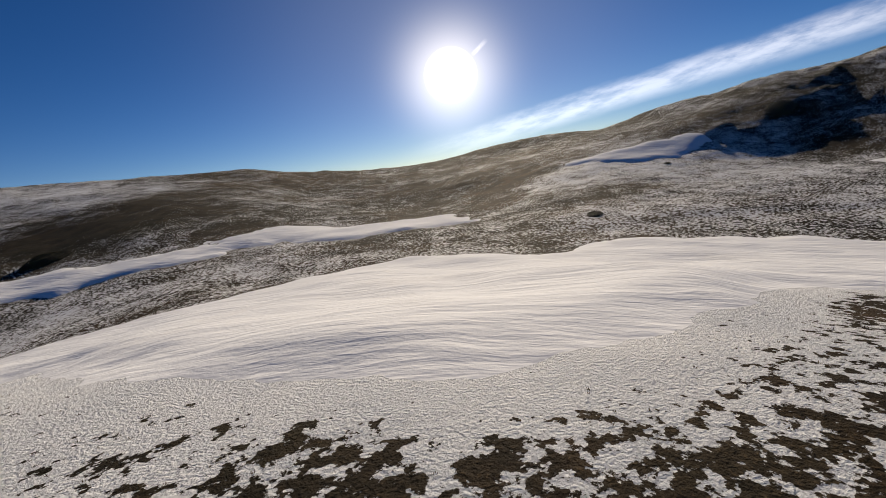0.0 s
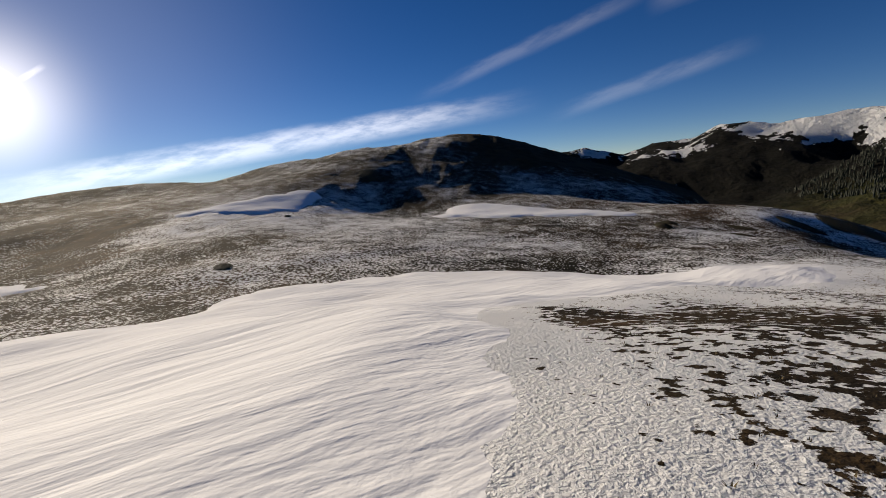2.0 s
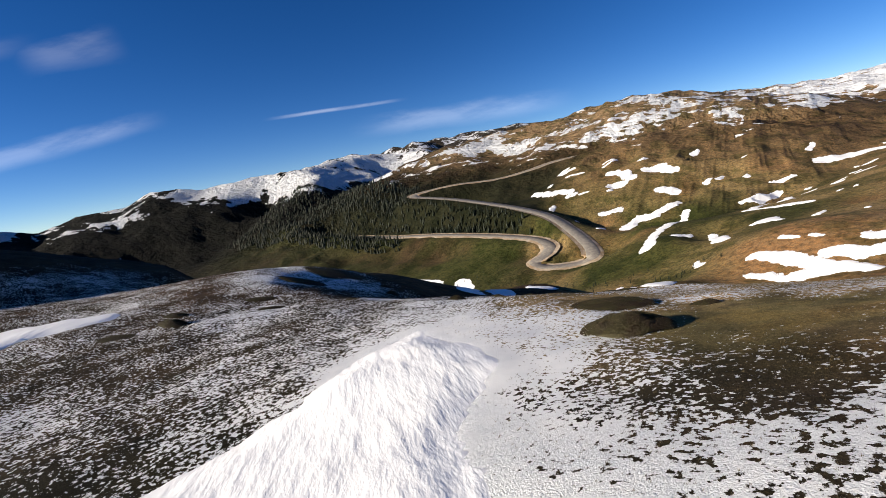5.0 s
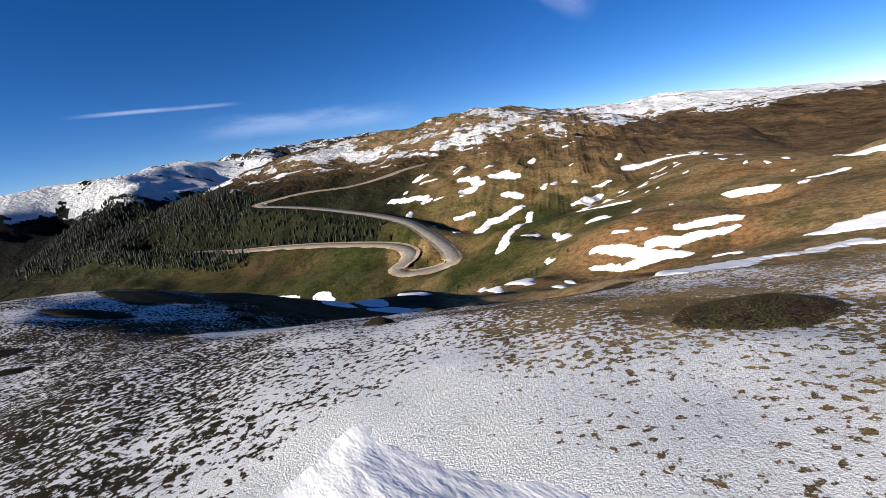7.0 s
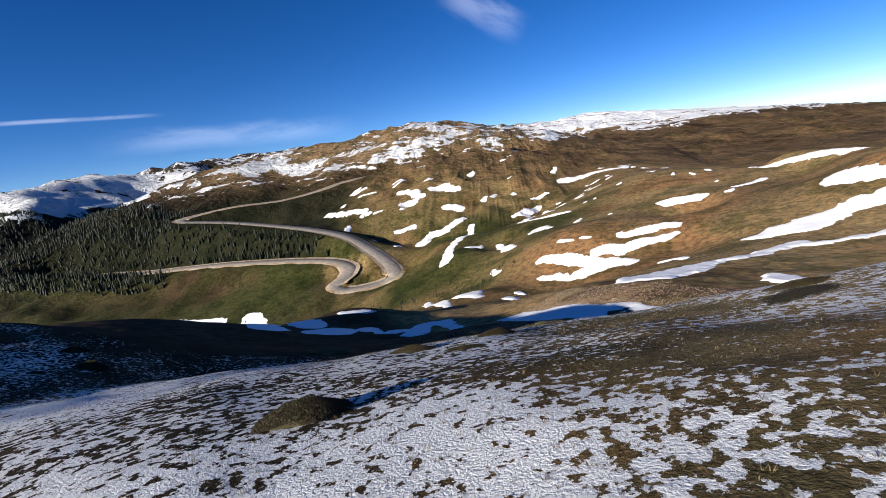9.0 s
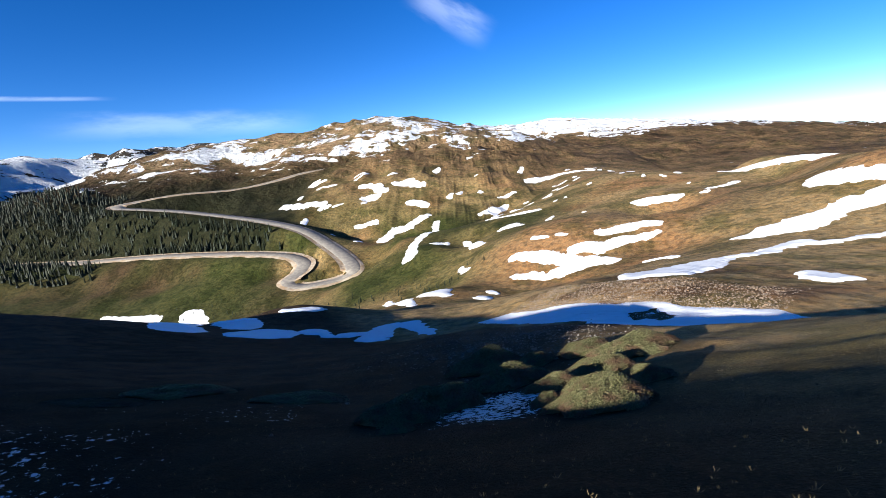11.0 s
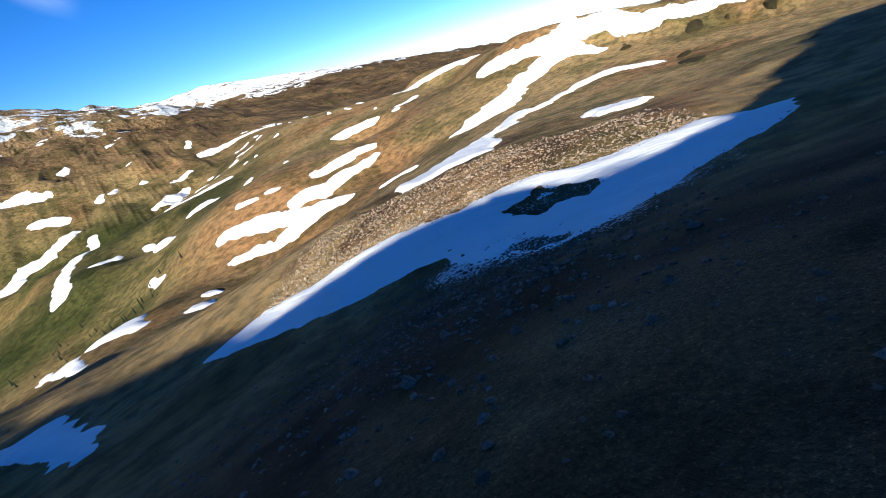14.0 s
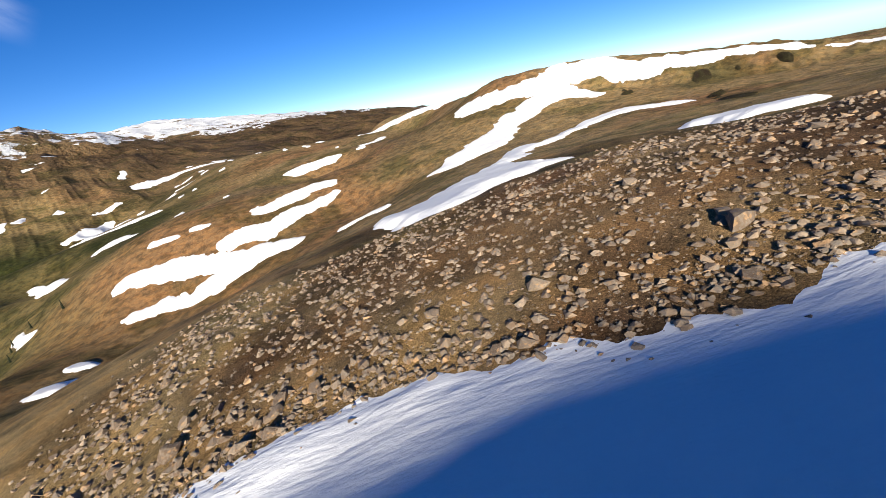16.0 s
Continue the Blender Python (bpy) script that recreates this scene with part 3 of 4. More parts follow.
def polygon_distance(x, y, poly):
    """Distance to the outline, negative inside."""
    d, inside = np.full_like(x, 1e9), np.zeros(x.shape, bool)
    for (ax, ay), (bx, by) in zip(poly, poly[1:] + poly[:1]):
        dx, dy = bx - ax, by - ay
        s = np.clip(((x - ax) * dx + (y - ay) * dy) / (dx * dx + dy * dy + 1e-9), 0, 1)
        d = np.minimum(d, np.hypot(x - ax - s * dx, y - ay - s * dy))
        cross = ((ay > y) != (by > y)) & (x < (bx - ax) * (y - ay) / (by - ay + 1e-12) + ax)
        inside ^= cross
    return np.where(inside, -d, d)


def cover(x, y):
    c = 0.50 - 0.50 * smooth(12, 24, y + 0.12 * (x + 10)) - 0.12 * smooth(-60, -120, y)
    total, weight = 0.22 * c, 0.22 * np.ones_like(x)
    for areas in (BENCH_SNOW, BANK_SNOW, WEST_SNOW, SHELF_SNOW, FOOT_SNOW, LOWER_SNOW, SCREE_SNOW):
        for cx, cy, r, share in areas:
            w = np.exp(-((x - cx) ** 2 + (y - cy) ** 2) / (2 * r * r))
            total, weight = total + w * share, weight + w
    c = total / weight
    c = c + 0.28 * fbm(x, y, 7, 4, 31) * smooth(0.0, 0.3, c)
    # the hill beyond the snowfield is barer, its steep west flank bare
    c = c - 0.14 * smooth(-15, -22, y + 0.75 * x)
    c = c * (1 - smooth(-58, -80, x) * smooth(-45, -25, y))
    # unbroken snow along the bank north of the snowfield
    rim = (x > 2) & (x < 62) & (y > -52) & (y < -3) & (y > -0.75 * x - 9)
    d = polygon_distance(x[rim], y[rim], POND)
    c[rim] = np.maximum(c[rim], 1.15 * smooth(1.2, 0.5, d + 0.8 * fbm(x[rim], y[rim], 2.5, 3, 37)))
    return np.clip(c, 0, 1)


def soils(x, y, z):
    """Base colours of the soil and turf, with shade painted in on some slopes."""
    turf, dark = np.array((0.064, 0.042, 0.026)), np.array((0.034, 0.027, 0.017))
    tan, red = np.array((0.31, 0.228, 0.12)), np.array((0.24, 0.142, 0.075))
    green, rock = np.array((0.052, 0.060, 0.020)), np.array((0.085, 0.072, 0.064))
    n1, n2 = fbm(x, y, 45, 4, 41)[..., None], fbm(x, y, 120, 3, 43)[..., None]
    c = turf + (dark - turf) * np.clip(0.5 + 1.6 * n1, 0, 1)
    east = (smooth(2, 13, x + 0.5 * np.maximum(y - 40, 0)) * smooth(-14, -5, y) * smooth(700, 500, y))[..., None]
    c = c + (tan - c) * east * np.clip(0.85 + 0.6 * n2, 0, 1)
    c = c + (red - c) * east * smooth(40, 90, y)[..., None] * np.clip(0.05 + 2.3 * fbm(x, y, 38, 4, 47)[..., None], 0, 0.9)
    # dark soil on the shaded slope, with its shade put into the colour
    shade_earth = (smooth(-3, 3, x) * smooth(26, 18, x) * smooth(38, 44, y) * smooth(72, 64, y - 0.25 * x))[..., None]
    c = c + (np.array((0.060, 0.044, 0.032)) - c) * shade_earth * np.clip(0.8 + 0.8 * fbm(x, y, 5, 4, 89)[..., None], 0, 1)
    spur = (smooth(9, 17, x) * smooth(66, 74, y) * smooth(120, 100, y) * smooth(70, 45, x))[..., None]
    c = c + (np.array((0.125, 0.075, 0.044)) - c) * spur * np.clip(0.55 + 1.6 * fbm(x, y, 6, 4, 83)[..., None], 0, 0.95)
    floor = (smooth(130, 190, y) * smooth(30, -40, x - 0.12 * (y - 200)) * smooth(620, 420, y))[..., None]
    c = c + (green - c) * floor * np.clip(0.9 + 1.2 * n1, 0, 1)
    gully = (smooth(90, 30, np.abs(x - 20 - 0.3 * (y - 330))) * smooth(220, 300, y) * smooth(620, 450, y))[..., None]
    c = c + (green * np.array((0.9, 0.85, 0.9)) - c) * gully * np.clip(0.55 + 1.5 * n1, 0, 1)
    upper = (smooth(430, 560, y) * smooth(-420, -250, x))[..., None]
    c = c + (np.array((0.17, 0.115, 0.065)) - c) * upper * np.clip(0.6 + 1.0 * n1, 0, 1)
    high = (smooth(5, 50, z) * smooth(470, 680, y))[..., None]
    c = c + (np.array((0.30, 0.215, 0.135)) - c) * high
    # the west flank's shade is put into its near-black soil
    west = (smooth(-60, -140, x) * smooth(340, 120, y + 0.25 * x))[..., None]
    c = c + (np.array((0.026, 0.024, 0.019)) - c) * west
    # forest floor, with the shade among the trees mixed into its colour
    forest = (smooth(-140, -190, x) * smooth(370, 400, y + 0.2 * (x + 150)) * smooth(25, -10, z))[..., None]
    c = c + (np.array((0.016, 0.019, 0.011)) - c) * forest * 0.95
    # rock and woods of the western peaks, painted dark to stand for shade
    shaded_crags = (smooth(700, 950, np.hypot(x, y)) * smooth(-350, -600, x))[..., None]
    c = c + (np.array((0.011, 0.012, 0.011)) - c) * shaded_crags
    out = (smooth(1500, 2600, np.hypot(x, y)))[..., None]
    c = c + (rock - c) * out * 0.7
    return c


def drifts(x, y, z):
    r = np.hypot(x, y)
    d = 0.12 * np.ones_like(x)
    d = d + 0.39 * smooth(-15, 35, z) * (1 - 0.42 * smooth(50, 95, z)) * smooth(500, 640, y)                  # brown mountain
    d = d + 0.36 * smooth(1250, 1900, r) * smooth(-100, 300, x)              # snow plateau
    snowline = 0.055 * (r - 1000)
    d = d + (0.37 - 0.20 * smooth(1700, 2600, r)) * smooth(900, 1250, r) * smooth(-45, 45, z - snowline) * smooth(0, -300, x)
    d = d - 0.06 * smooth(2600, 3600, r)
    d = d + 0.20 * smooth(200, 300, x) * smooth(700, 400, y) * smooth(0, 15, z)
    d = d - 0.5 * smooth(700, 300, r)
    return np.clip(d, 0, 1)


verts = np.stack([GX, GY, GZ], -1).reshape(-1, 3)
ii = np.arange(nx * ny).reshape(ny, nx)
quads = np.stack([ii[:-1, :-1], ii[:-1, 1:], ii[1:, 1:], ii[1:, :-1]], -1).reshape(-1, 4)
ground_mesh = sheet("ground", verts, quads, M_GROUND)
flat_x, flat_y, flat_z = GX.ravel(), GY.ravel(), GZ.ravel()
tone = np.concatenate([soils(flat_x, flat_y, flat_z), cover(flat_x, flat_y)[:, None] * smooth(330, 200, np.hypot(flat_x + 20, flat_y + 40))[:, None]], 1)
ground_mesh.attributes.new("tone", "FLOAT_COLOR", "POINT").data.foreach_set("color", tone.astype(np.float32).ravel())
ground_mesh.attributes.new("drifts", "FLOAT", "POINT").data.foreach_set("value", drifts(flat_x, flat_y, flat_z).astype(np.float32))
ground_mesh.attributes.new("crag", "FLOAT", "POINT").data.foreach_set("value", (smooth(450, 900, np.hypot(flat_x, flat_y)) * (0.45 + 0.55 * smooth(100, -300, flat_x - 0.12 * flat_y))).astype(np.float32))
ground = tagged(new("ground", ground_mesh), "alpine tundra with thin patchy snow, brown turf and scree", "ground", kind="structure")

# ---------------------------------------------------------------- snowfields and drifts
def strip_distance(x, y, line):
    """Distance to a strip along the line, whose points are x, y and half the width there; negative inside."""
    d = np.full_like(x, 1e9)
    for (ax, ay, aw), (bx, by, bw) in zip(line, line[1:]):
        dx, dy = bx - ax, by - ay
        s = np.clip(((x - ax) * dx + (y - ay) * dy) / (dx * dx + dy * dy + 1e-9), 0, 1)
        d = np.minimum(d, np.hypot(x - ax - s * dx, y - ay - s * dy) - (aw + (bw - aw) * s))
    return d


def drift_mesh(name, dist, box, step, thick, rim, ragged, lift=0.0, ripple=0.0):
    x0, x1, y0, y1 = box
    xs, ys = np.arange(x0, x1 + step, step), np.arange(y0, y1 + step, step)
    X, Y = np.meshgrid(xs, ys)
    D = dist(X, Y) + ragged * (fbm(X, Y, max(ragged * 2.2, step * 4), 4, 53) + 0.45 * fbm(X, Y, max(ragged * 0.7, step * 2), 3, 61))
    top = thick * smooth(0, rim, -D) + lift
    top = np.where(D > 0, -np.minimum(D * 0.8, 1.2) * max(thick, 0.3), top)
    Z = ground_z(X, Y) + top
    if ripple:
        Z = Z + ripple * smooth(0, rim * 2, -D) * (fbm((X + Y) * 0.7, (Y - X) * 0.22, 2.0, 3, 57) + 0.5 * fbm(X, Y, 7, 2, 59))
    keep = D < step * 1.6
    nyy, nxx = X.shape
    idx = np.arange(nxx * nyy).reshape(nyy, nxx)
    q = np.stack([idx[:-1, :-1], idx[:-1, 1:], idx[1:, 1:], idx[1:, :-1]], -1).reshape(-1, 4)
    q = q[keep.ravel()[q].any(1)]
    used = np.unique(q)
    remap = np.zeros(nxx * nyy, int)
    remap[used] = np.arange(len(used))
    v = np.stack([X, Y, Z], -1).reshape(-1, 3)[used]
    return sheet(name, v, remap[q], M_SNOW)


tagged(new("snowfield", drift_mesh("snowfield", lambda x, y: polygon_distance(x, y, POND), (0, 80, -70, -3), 0.3, 0.24, 1.8, 0.35, ripple=0.07)),
       "long smooth wind-rippled snowfield filling a hollow", "snowfield")
SHADE_DRIFT = [
    (1.5, 88.5), (4.8, 90.0), (7.6, 90.0), (10.4, 88.2), (12.6, 87.3), (14.8, 86.2), (16.4, 85.2), (17.9, 84.0), (19.0, 82.0), (20.3, 79.9), (21.7, 78.3), (23.6, 77.2),
    (25.2, 76.0), (27.0, 74.8), (28.4, 72.0), (31.5, 69.2), (36.6, 67.6), (38, 62), (34, 60.5), (28, 61.5), (23, 62), (19, 62.6), (15.6, 63.6), (15.2, 66.6),
    (15.0, 70.0), (15.8, 72.9), (14.4, 74.8), (13.0, 75.6), (11.5, 76.3), (9.6, 77.6), (7.4, 80.5), (5.6, 82.8), (3, 85.5),]


def shade_drift(x, y):
    d = polygon_distance(x, y, SHADE_DRIFT)
    d = np.maximum(d, 1.1 + 3.4 * fbm(x, y, 1.4, 4, 73) - np.hypot(x - 17.0, (y - 66.0) * 0.8))
    return np.maximum(d, 1.9 + 4.4 * fbm(x, y, 2.2, 4, 71) - np.hypot(x - 23.2, (y - 69.3) * 0.9))


tagged(new("snowfield", drift_mesh("snowfield", shade_drift, (-2, 42, 58, 94), 0.25, 0.10, 1.2, 0.45, ripple=0.035)),
       "smooth old snowfield below a scree slope, half in shade", "snowfield")


def drift(line, label, thick=0.35):
    xs, ys = [p[0] for p in line], [p[1] for p in line]
    half = max(p[2] for p in line)
    mean = sum(p[2] for p in line) / len(line)
    m = half * 1.8 + 2
    step = min(max(mean / 6, 0.2), 1.2)
    me = drift_mesh("snow_patch", lambda x, y: strip_distance(x, y, line), (min(xs) - m, max(xs) + m, min(ys) - m, max(ys) + m),
                    step, thick, mean * 0.5, mean * 0.7, 0.12)
    return tagged(new("snow_patch", me), label, "snow patch", "old snow patches on the slopes")


SLOPE = "sunlit old snow patch lying on a brown mountainside"
SHADED = "bluish snow patch in the shade of a steep bank"
STRIP = "long white snow strip lying across the tundra"
# the middle line of each patch: x, y and half the width
for label, thick, lines in (
    (SLOPE, 0.35, (
        [(147.0, 201.6, 7.0), (149.6, 190.6, 5.8), (154.7, 178.7, 5.4), (166.0, 171.6, 8.0), (170.1, 160.6, 8.0), (168.5, 148.1, 5.2), (173.9, 136.1, 4.6), (176.6, 121.3, 2.6), (178.4, 105.6, 1.6), (175.3, 88.8, 2.5)],
        [(151.2, 155.0, 4.9), (152.7, 166.2, 6.7), (142.9, 168.8, 6.9), (127.8, 169.3, 4.4), (108.1, 164.4, 8.0), (98.3, 166.5, 5.4), (94.5, 168.5, 3.2)],
        [(120.2, 113.0, 1.4), (122.1, 119.4, 2.3), (122.4, 127.3, 3.5), (113.5, 132.6, 2.9), (90.3, 131.0, 1.6), (90.1, 136.6, 3.4), (59.2, 116.4, 1.8), (36.9, 99.9, 7.5)],
        [(56.2, 84.3, 1.7), (58.4, 87.2, 3.5), (58.8, 90.7, 1.7)],
        [(66.1, 155.5, 1.4), (69.1, 169.2, 1.8), (63.5, 170.5, 1.6)],
        [(80.7, 201.4, 1.6), (69.1, 200.6, 3.0), (55.4, 198.4, 4.6), (46.1, 202.9, 2.5)],
        [(57.2, 184.0, 2.4), (49.1, 188.9, 4.5), (42.4, 194.7, 5.3), (34.9, 201.8, 4.4), (23.2, 212.9, 3.3)],
        [(45.8, 188.5, 4.5), (36.5, 187.3, 4.5), (31.4, 188.4, 3.7), (21.4, 195.3, 2.3)],
        [(118.6, 266.3, 3.4), (109.4, 272.0, 4.7), (101.7, 274.4, 4.2)],
        [(83.5, 210.5, 3.4), (71.4, 211.1, 4.0), (60.3, 211.6, 3.6)],
        [(150.7, 567.4, 5.1), (124.3, 576.5, 8.0), (84.4, 556.1, 7.3)],
        [(54.3, 330.4, 2.6), (40.0, 339.3, 4.0), (21.4, 353.6, 3.1)],
        [(45.8, 471.2, 2.4), (28.1, 445.3, 5.8), (17.5, 442.2, 2.1)],
        [(36.3, 288.9, 1.5), (28.9, 297.4, 7.9)],
        [(38.5, 219.4, 1.1), (33.0, 224.2, 1.5)],
        [(46.0, 216.2, 1.0), (43.5, 218.7, 1.3)],
        [(163.7, 289.2, 2.6), (139.6, 273.2, 1.4)],
        [(206, 278, 5.0), (204, 300, 6.5), (198, 322, 5.0), (190, 340, 2.5)],
        [(9.0, 177.6, 2.0), (10.5, 175.4, 1.5)],
        [(2.0, 309.6, 2.4), (7.5, 270.6, 4.9)],
        [(-2.8, 239.8, 1.5), (-0.5, 231.5, 2.3)],)),
    (SLOPE, 0.35, (
        [(-148.3, 491.8, 5.9), (-173.1, 493.6, 7.4), (-191.1, 500.9, 7.5)],
        [(-109.2, 534.8, 7.9), (-97.1, 533.1, 8.0), (-84.1, 517.3, 7.0)],
        [(-105.0, 500.4, 4.9), (-93.4, 503.5, 7.9)],
        [(-72.0, 537.2, 5.3), (-56.0, 538.5, 8.0), (-44.5, 529.6, 8.0)],
        [(-51.9, 489.4, 5.1), (-38.0, 482.4, 7.1)],
        [(-87.1, 453.7, 6.2), (-103.5, 444.0, 2.0)],
        [(-31.7, 457.4, 4.4), (-52.4, 434.4, 6.8), (-65.9, 433.2, 6.3), (-73.1, 414.9, 6.1)],
        [(-23.8, 432.0, 3.4), (-28.7, 352.9, 4.0), (-35.0, 325.9, 3.1), (-34.6, 288.9, 4.7)],
        [(-18.3, 308.2, 4.3), (-12.5, 309.5, 4.4)],
        [(-12.8, 180.9, 6.9), (-8.3, 174.8, 3.1)],
        [(4.3, 168.0, 2.7), (6.5, 167.0, 3.0)],
        [(50.7, 453.6, 3.5), (24.2, 358.4, 2.7)],)),
    (SHADED, 0.15, (
        [(-268.2, 318.0, 2.4), (-243.0, 309.0, 3.8), (-216.9, 302.7, 4.3)],
        [(-48.0, 84.4, 4.1), (-191.4, 302.2, 8.0), (-47.7, 100.2, 3.9)],
        [(-37.7, 87.4, 3.9), (-36.3, 89.9, 6.3), (-33.8, 89.4, 2.4)],
        [(-29.9, 94.8, 2.4), (-24.9, 88.7, 1.4)],
        [(-21.4, 89.3, 1.8), (-19.0, 90.0, 1.7)],
        [(-16.4, 85.5, 2.9), (-15.5, 96.9, 2.2), (-11.5, 97.8, 2.5), (-5.9, 84.0, 0.6)],
        [(-41.0, 230.9, 2.2), (-24.1, 175.8, 3.0), (-19.2, 160.8, 1.1)],
        [(-44.2, 118.0, 1.5), (-36.7, 118.8, 2.1)],)),
    (STRIP, 0.15, (
        [(-35.9, -29.0, 5.7), (-34.2, -24.1, 5.4), (-31.7, -18.4, 5.9), (-30.8, -12.3, 3.2)],
        [(45.8, -72.8, 3.7), (40.0, -69.8, 3.2), (33.9, -68.0, 2.5), (27.5, -69.1, 2.5), (20.3, -68.8, 5.5), (14.4, -62.1, 6.3), (10.8, -57.3, 2.2)],
        [(-20.1, -65.9, 1.9), (-25.8, -61.6, 5.5), (-39.2, -57.8, 3.5)],
        [(-32.6, -32.1, 2.8), (-31.2, -23.3, 3.7), (-32.2, -13.8, 2.6)],)),
):
    for line in lines:
        drift(line, label, thick)

# scattered remnants on the far mountainside
sr = random.Random(41)
for _ in range(70):
    x = sr.uniform(-190, 200)
    y = sr.uniform(250, 600)
    if y < 300 - 0.6 * x or (x < 0 and y < 380) or np.min(np.hypot(ROAD[:, 0] - x, ROAD[:, 1] - y)) < 16:
        continue
    a, l = sr.gauss(0.9, 0.4), sr.uniform(1, 14) * (y / 400)
    w = sr.uniform(1.0, 3.0) * (y / 400)
    drift([(x, y, w), (x + l * math.cos(a), y + l * math.sin(a), w * 0.6)], SLOPE)

# ---------------------------------------------------------------- the pass road
def ribbon(name, path, offsets, lifts, material):
    """A band along the path; offsets are metres across, lifts metres above the centre line."""
    p = np.array(path)
    t = np.gradient(p[:, :2], axis=0)
    t /= np.linalg.norm(t, axis=1)[:, None]
    n = np.stack([-t[:, 1], t[:, 0]], -1)
    v = np.stack([np.concatenate([p[:, :2] + n * o, (p[:, 2] + h)[:, None]], 1) for o, h in zip(offsets, lifts)], 1)
    k = len(offsets)
    idx = np.arange(len(p) * k).reshape(len(p), k)
    q = np.stack([idx[:-1, :-1], idx[1:, :-1], idx[1:, 1:], idx[:-1, 1:]], -1).reshape(-1, 4)
    return sheet(name, v.reshape(-1, 3), q, material)


road_path = rounded(ROAD_LOW + ROAD_HIGH[1:] + ROAD_TOP[1:], 14)
tagged(new("road", ribbon("road", road_path, (-5.6, -5.0, 0, 5.0, 5.6), (0.05, 0.42, 0.55, 0.42, 0.05), M_ROAD)),
       "grey two-lane mountain road with a tight hairpin bend", "road", kind="structure")
tagged(new("road_shoulder", ribbon("road_shoulder", road_path, (-9.5, -7.2, 0, 7.2, 9.5), (-1.0, 0.1, 0.15, 0.1, 0.5), M_BANK)),
       "pale gravel shoulder and cut bank along the road", "road shoulder", kind="structure")

# ---------------------------------------------------------------- building blocks
def part(name, bm, material, parent, label="", smooth_faces=False):
    me = bpy.data.meshes.new(name)
    bm.to_mesh(me)
    bm.free()
    for f in me.polygons:
        f.use_smooth = smooth_faces
    me.materials.append(material)
    ob = new(name, me)
    ob.parent = parent
    return tagged(ob, label) if label else ob


def raw_part(name, verts, faces, material, parent=None, label=""):
    me = bpy.data.meshes.new(name)
    me.from_pydata(verts, [], faces)
    me.materials.append(material)
    ob = new(name, me)
    ob.parent = parent
    return tagged(ob, label) if label else ob


rnd = random.Random(7)


def dome(rx, ry, h, seed):
    """The uneven outline of a low shrub: height over each point of the unit disc."""
    r = random.Random(seed)
    lobes = [(r.uniform(-0.6, 0.6), r.uniform(-0.6, 0.6), r.uniform(0.25, 0.5), r.uniform(0.3, 0.7)) for _ in range(7)]

    def top(u, v):
        d = 1 - (u * u + v * v) ** 1.6
        return h * max(0.0, d) ** 0.5 * (0.55 + 0.45 * sum(a * math.exp(-((u - x) ** 2 + (v - y) ** 2) / (w * w)) for x, y, w, a in lobes))
    return top


def shrub(rx, ry, h, seed, leaf, leaves=900, size=0.10, twigs=40):
    """A low mat of willow: bare stems under a crown of small leaves, with gaps."""
    r = random.Random(seed)
    thing = new("shrub")
    top = dome(rx, ry, h, seed)
    v, f = [], []
    while len(f) < leaves:
        u, w = r.uniform(-1.02, 1.02), r.uniform(-1.02, 1.02)
        d = u * u + w * w
        if d > 1 + 0.12 * math.sin(5 * math.atan2(w, u) + seed) - 0.08:
            continue
        if noise.noise((u * 3 + seed, w * 3, 0)) < -0.28 and r.random() < 0.8:
            continue
        z = top(u, w) * (1 - 0.55 * r.random() ** 2.2) + r.uniform(0, 0.05)
        c = Vector((u * rx, w * ry, z))
        a = Vector((u * 0.7 + r.gauss(0, 0.6), w * 0.7 + r.gauss(0, 0.6), 0.7 + r.gauss(0, 0.4))).normalized()
        b = a.orthogonal().normalized()
        b.rotate(Matrix.Rotation(r.uniform(0, 6.28), 3, a))
        s = size * r.uniform(0.6, 1.5)
        side = a.cross(b) * s * 0.42
        k = len(v)
        v += [c - b * s * 0.5, c + side + a * s * 0.2, c + b * s, c - side + a * s * 0.2]
        f.append((k, k + 1, k + 2, k + 3))
    raw_part("foliage", v, f, leaf, thing)
    v, f = [], []
    for _ in range(twigs):
        ang, d = r.uniform(0, 6.28), r.uniform(0.1, 0.95)
        u, w = d * math.cos(ang), d * math.sin(ang)
        p = Vector((u * rx * 0.6, w * ry * 0.6, -0.05))
        q = Vector((u * rx, w * ry, top(u, w) * 1.05 + 0.05))
        x = (q - p).orthogonal().normalized() * 0.018
        y = (q - p).cross(x).normalized() * 0.018
        k = len(v)
        v += [p + x, p - x * 0.5 + y, p - x * 0.5 - y, q]
        f += [(k, k + 1, k + 3), (k + 1, k + 2, k + 3), (k + 2, k, k + 3)]
    raw_part("wood", v, f, M_BARK, thing)
    # a closed dome in the leaf colour, added to fill the mat from below
    v, f = [], []
    rings, spokes = 5, 18
    for i in range(rings + 1):
        for j in range(spokes):
            d, ang = i / rings, 6.2832 * j / spokes
            wob = 1 + 0.1 * math.sin(5 * ang + seed) - 0.04
            u, w = d * math.cos(ang) * wob, d * math.sin(ang) * wob
            v.append((u * rx * 0.97, w * ry * 0.97, top(u, w) * 0.60 * r.uniform(0.85, 1.05) - (0.35 if i == rings else 0)))
    for i in range(rings):
        for j in range(spokes):
            a, b = i * spokes + j, i * spokes + (j + 1) % spokes
            f.append((a, a + spokes, b + spokes, b))
    raw_part("thicket", v, f, leaf, thing)
    return thing


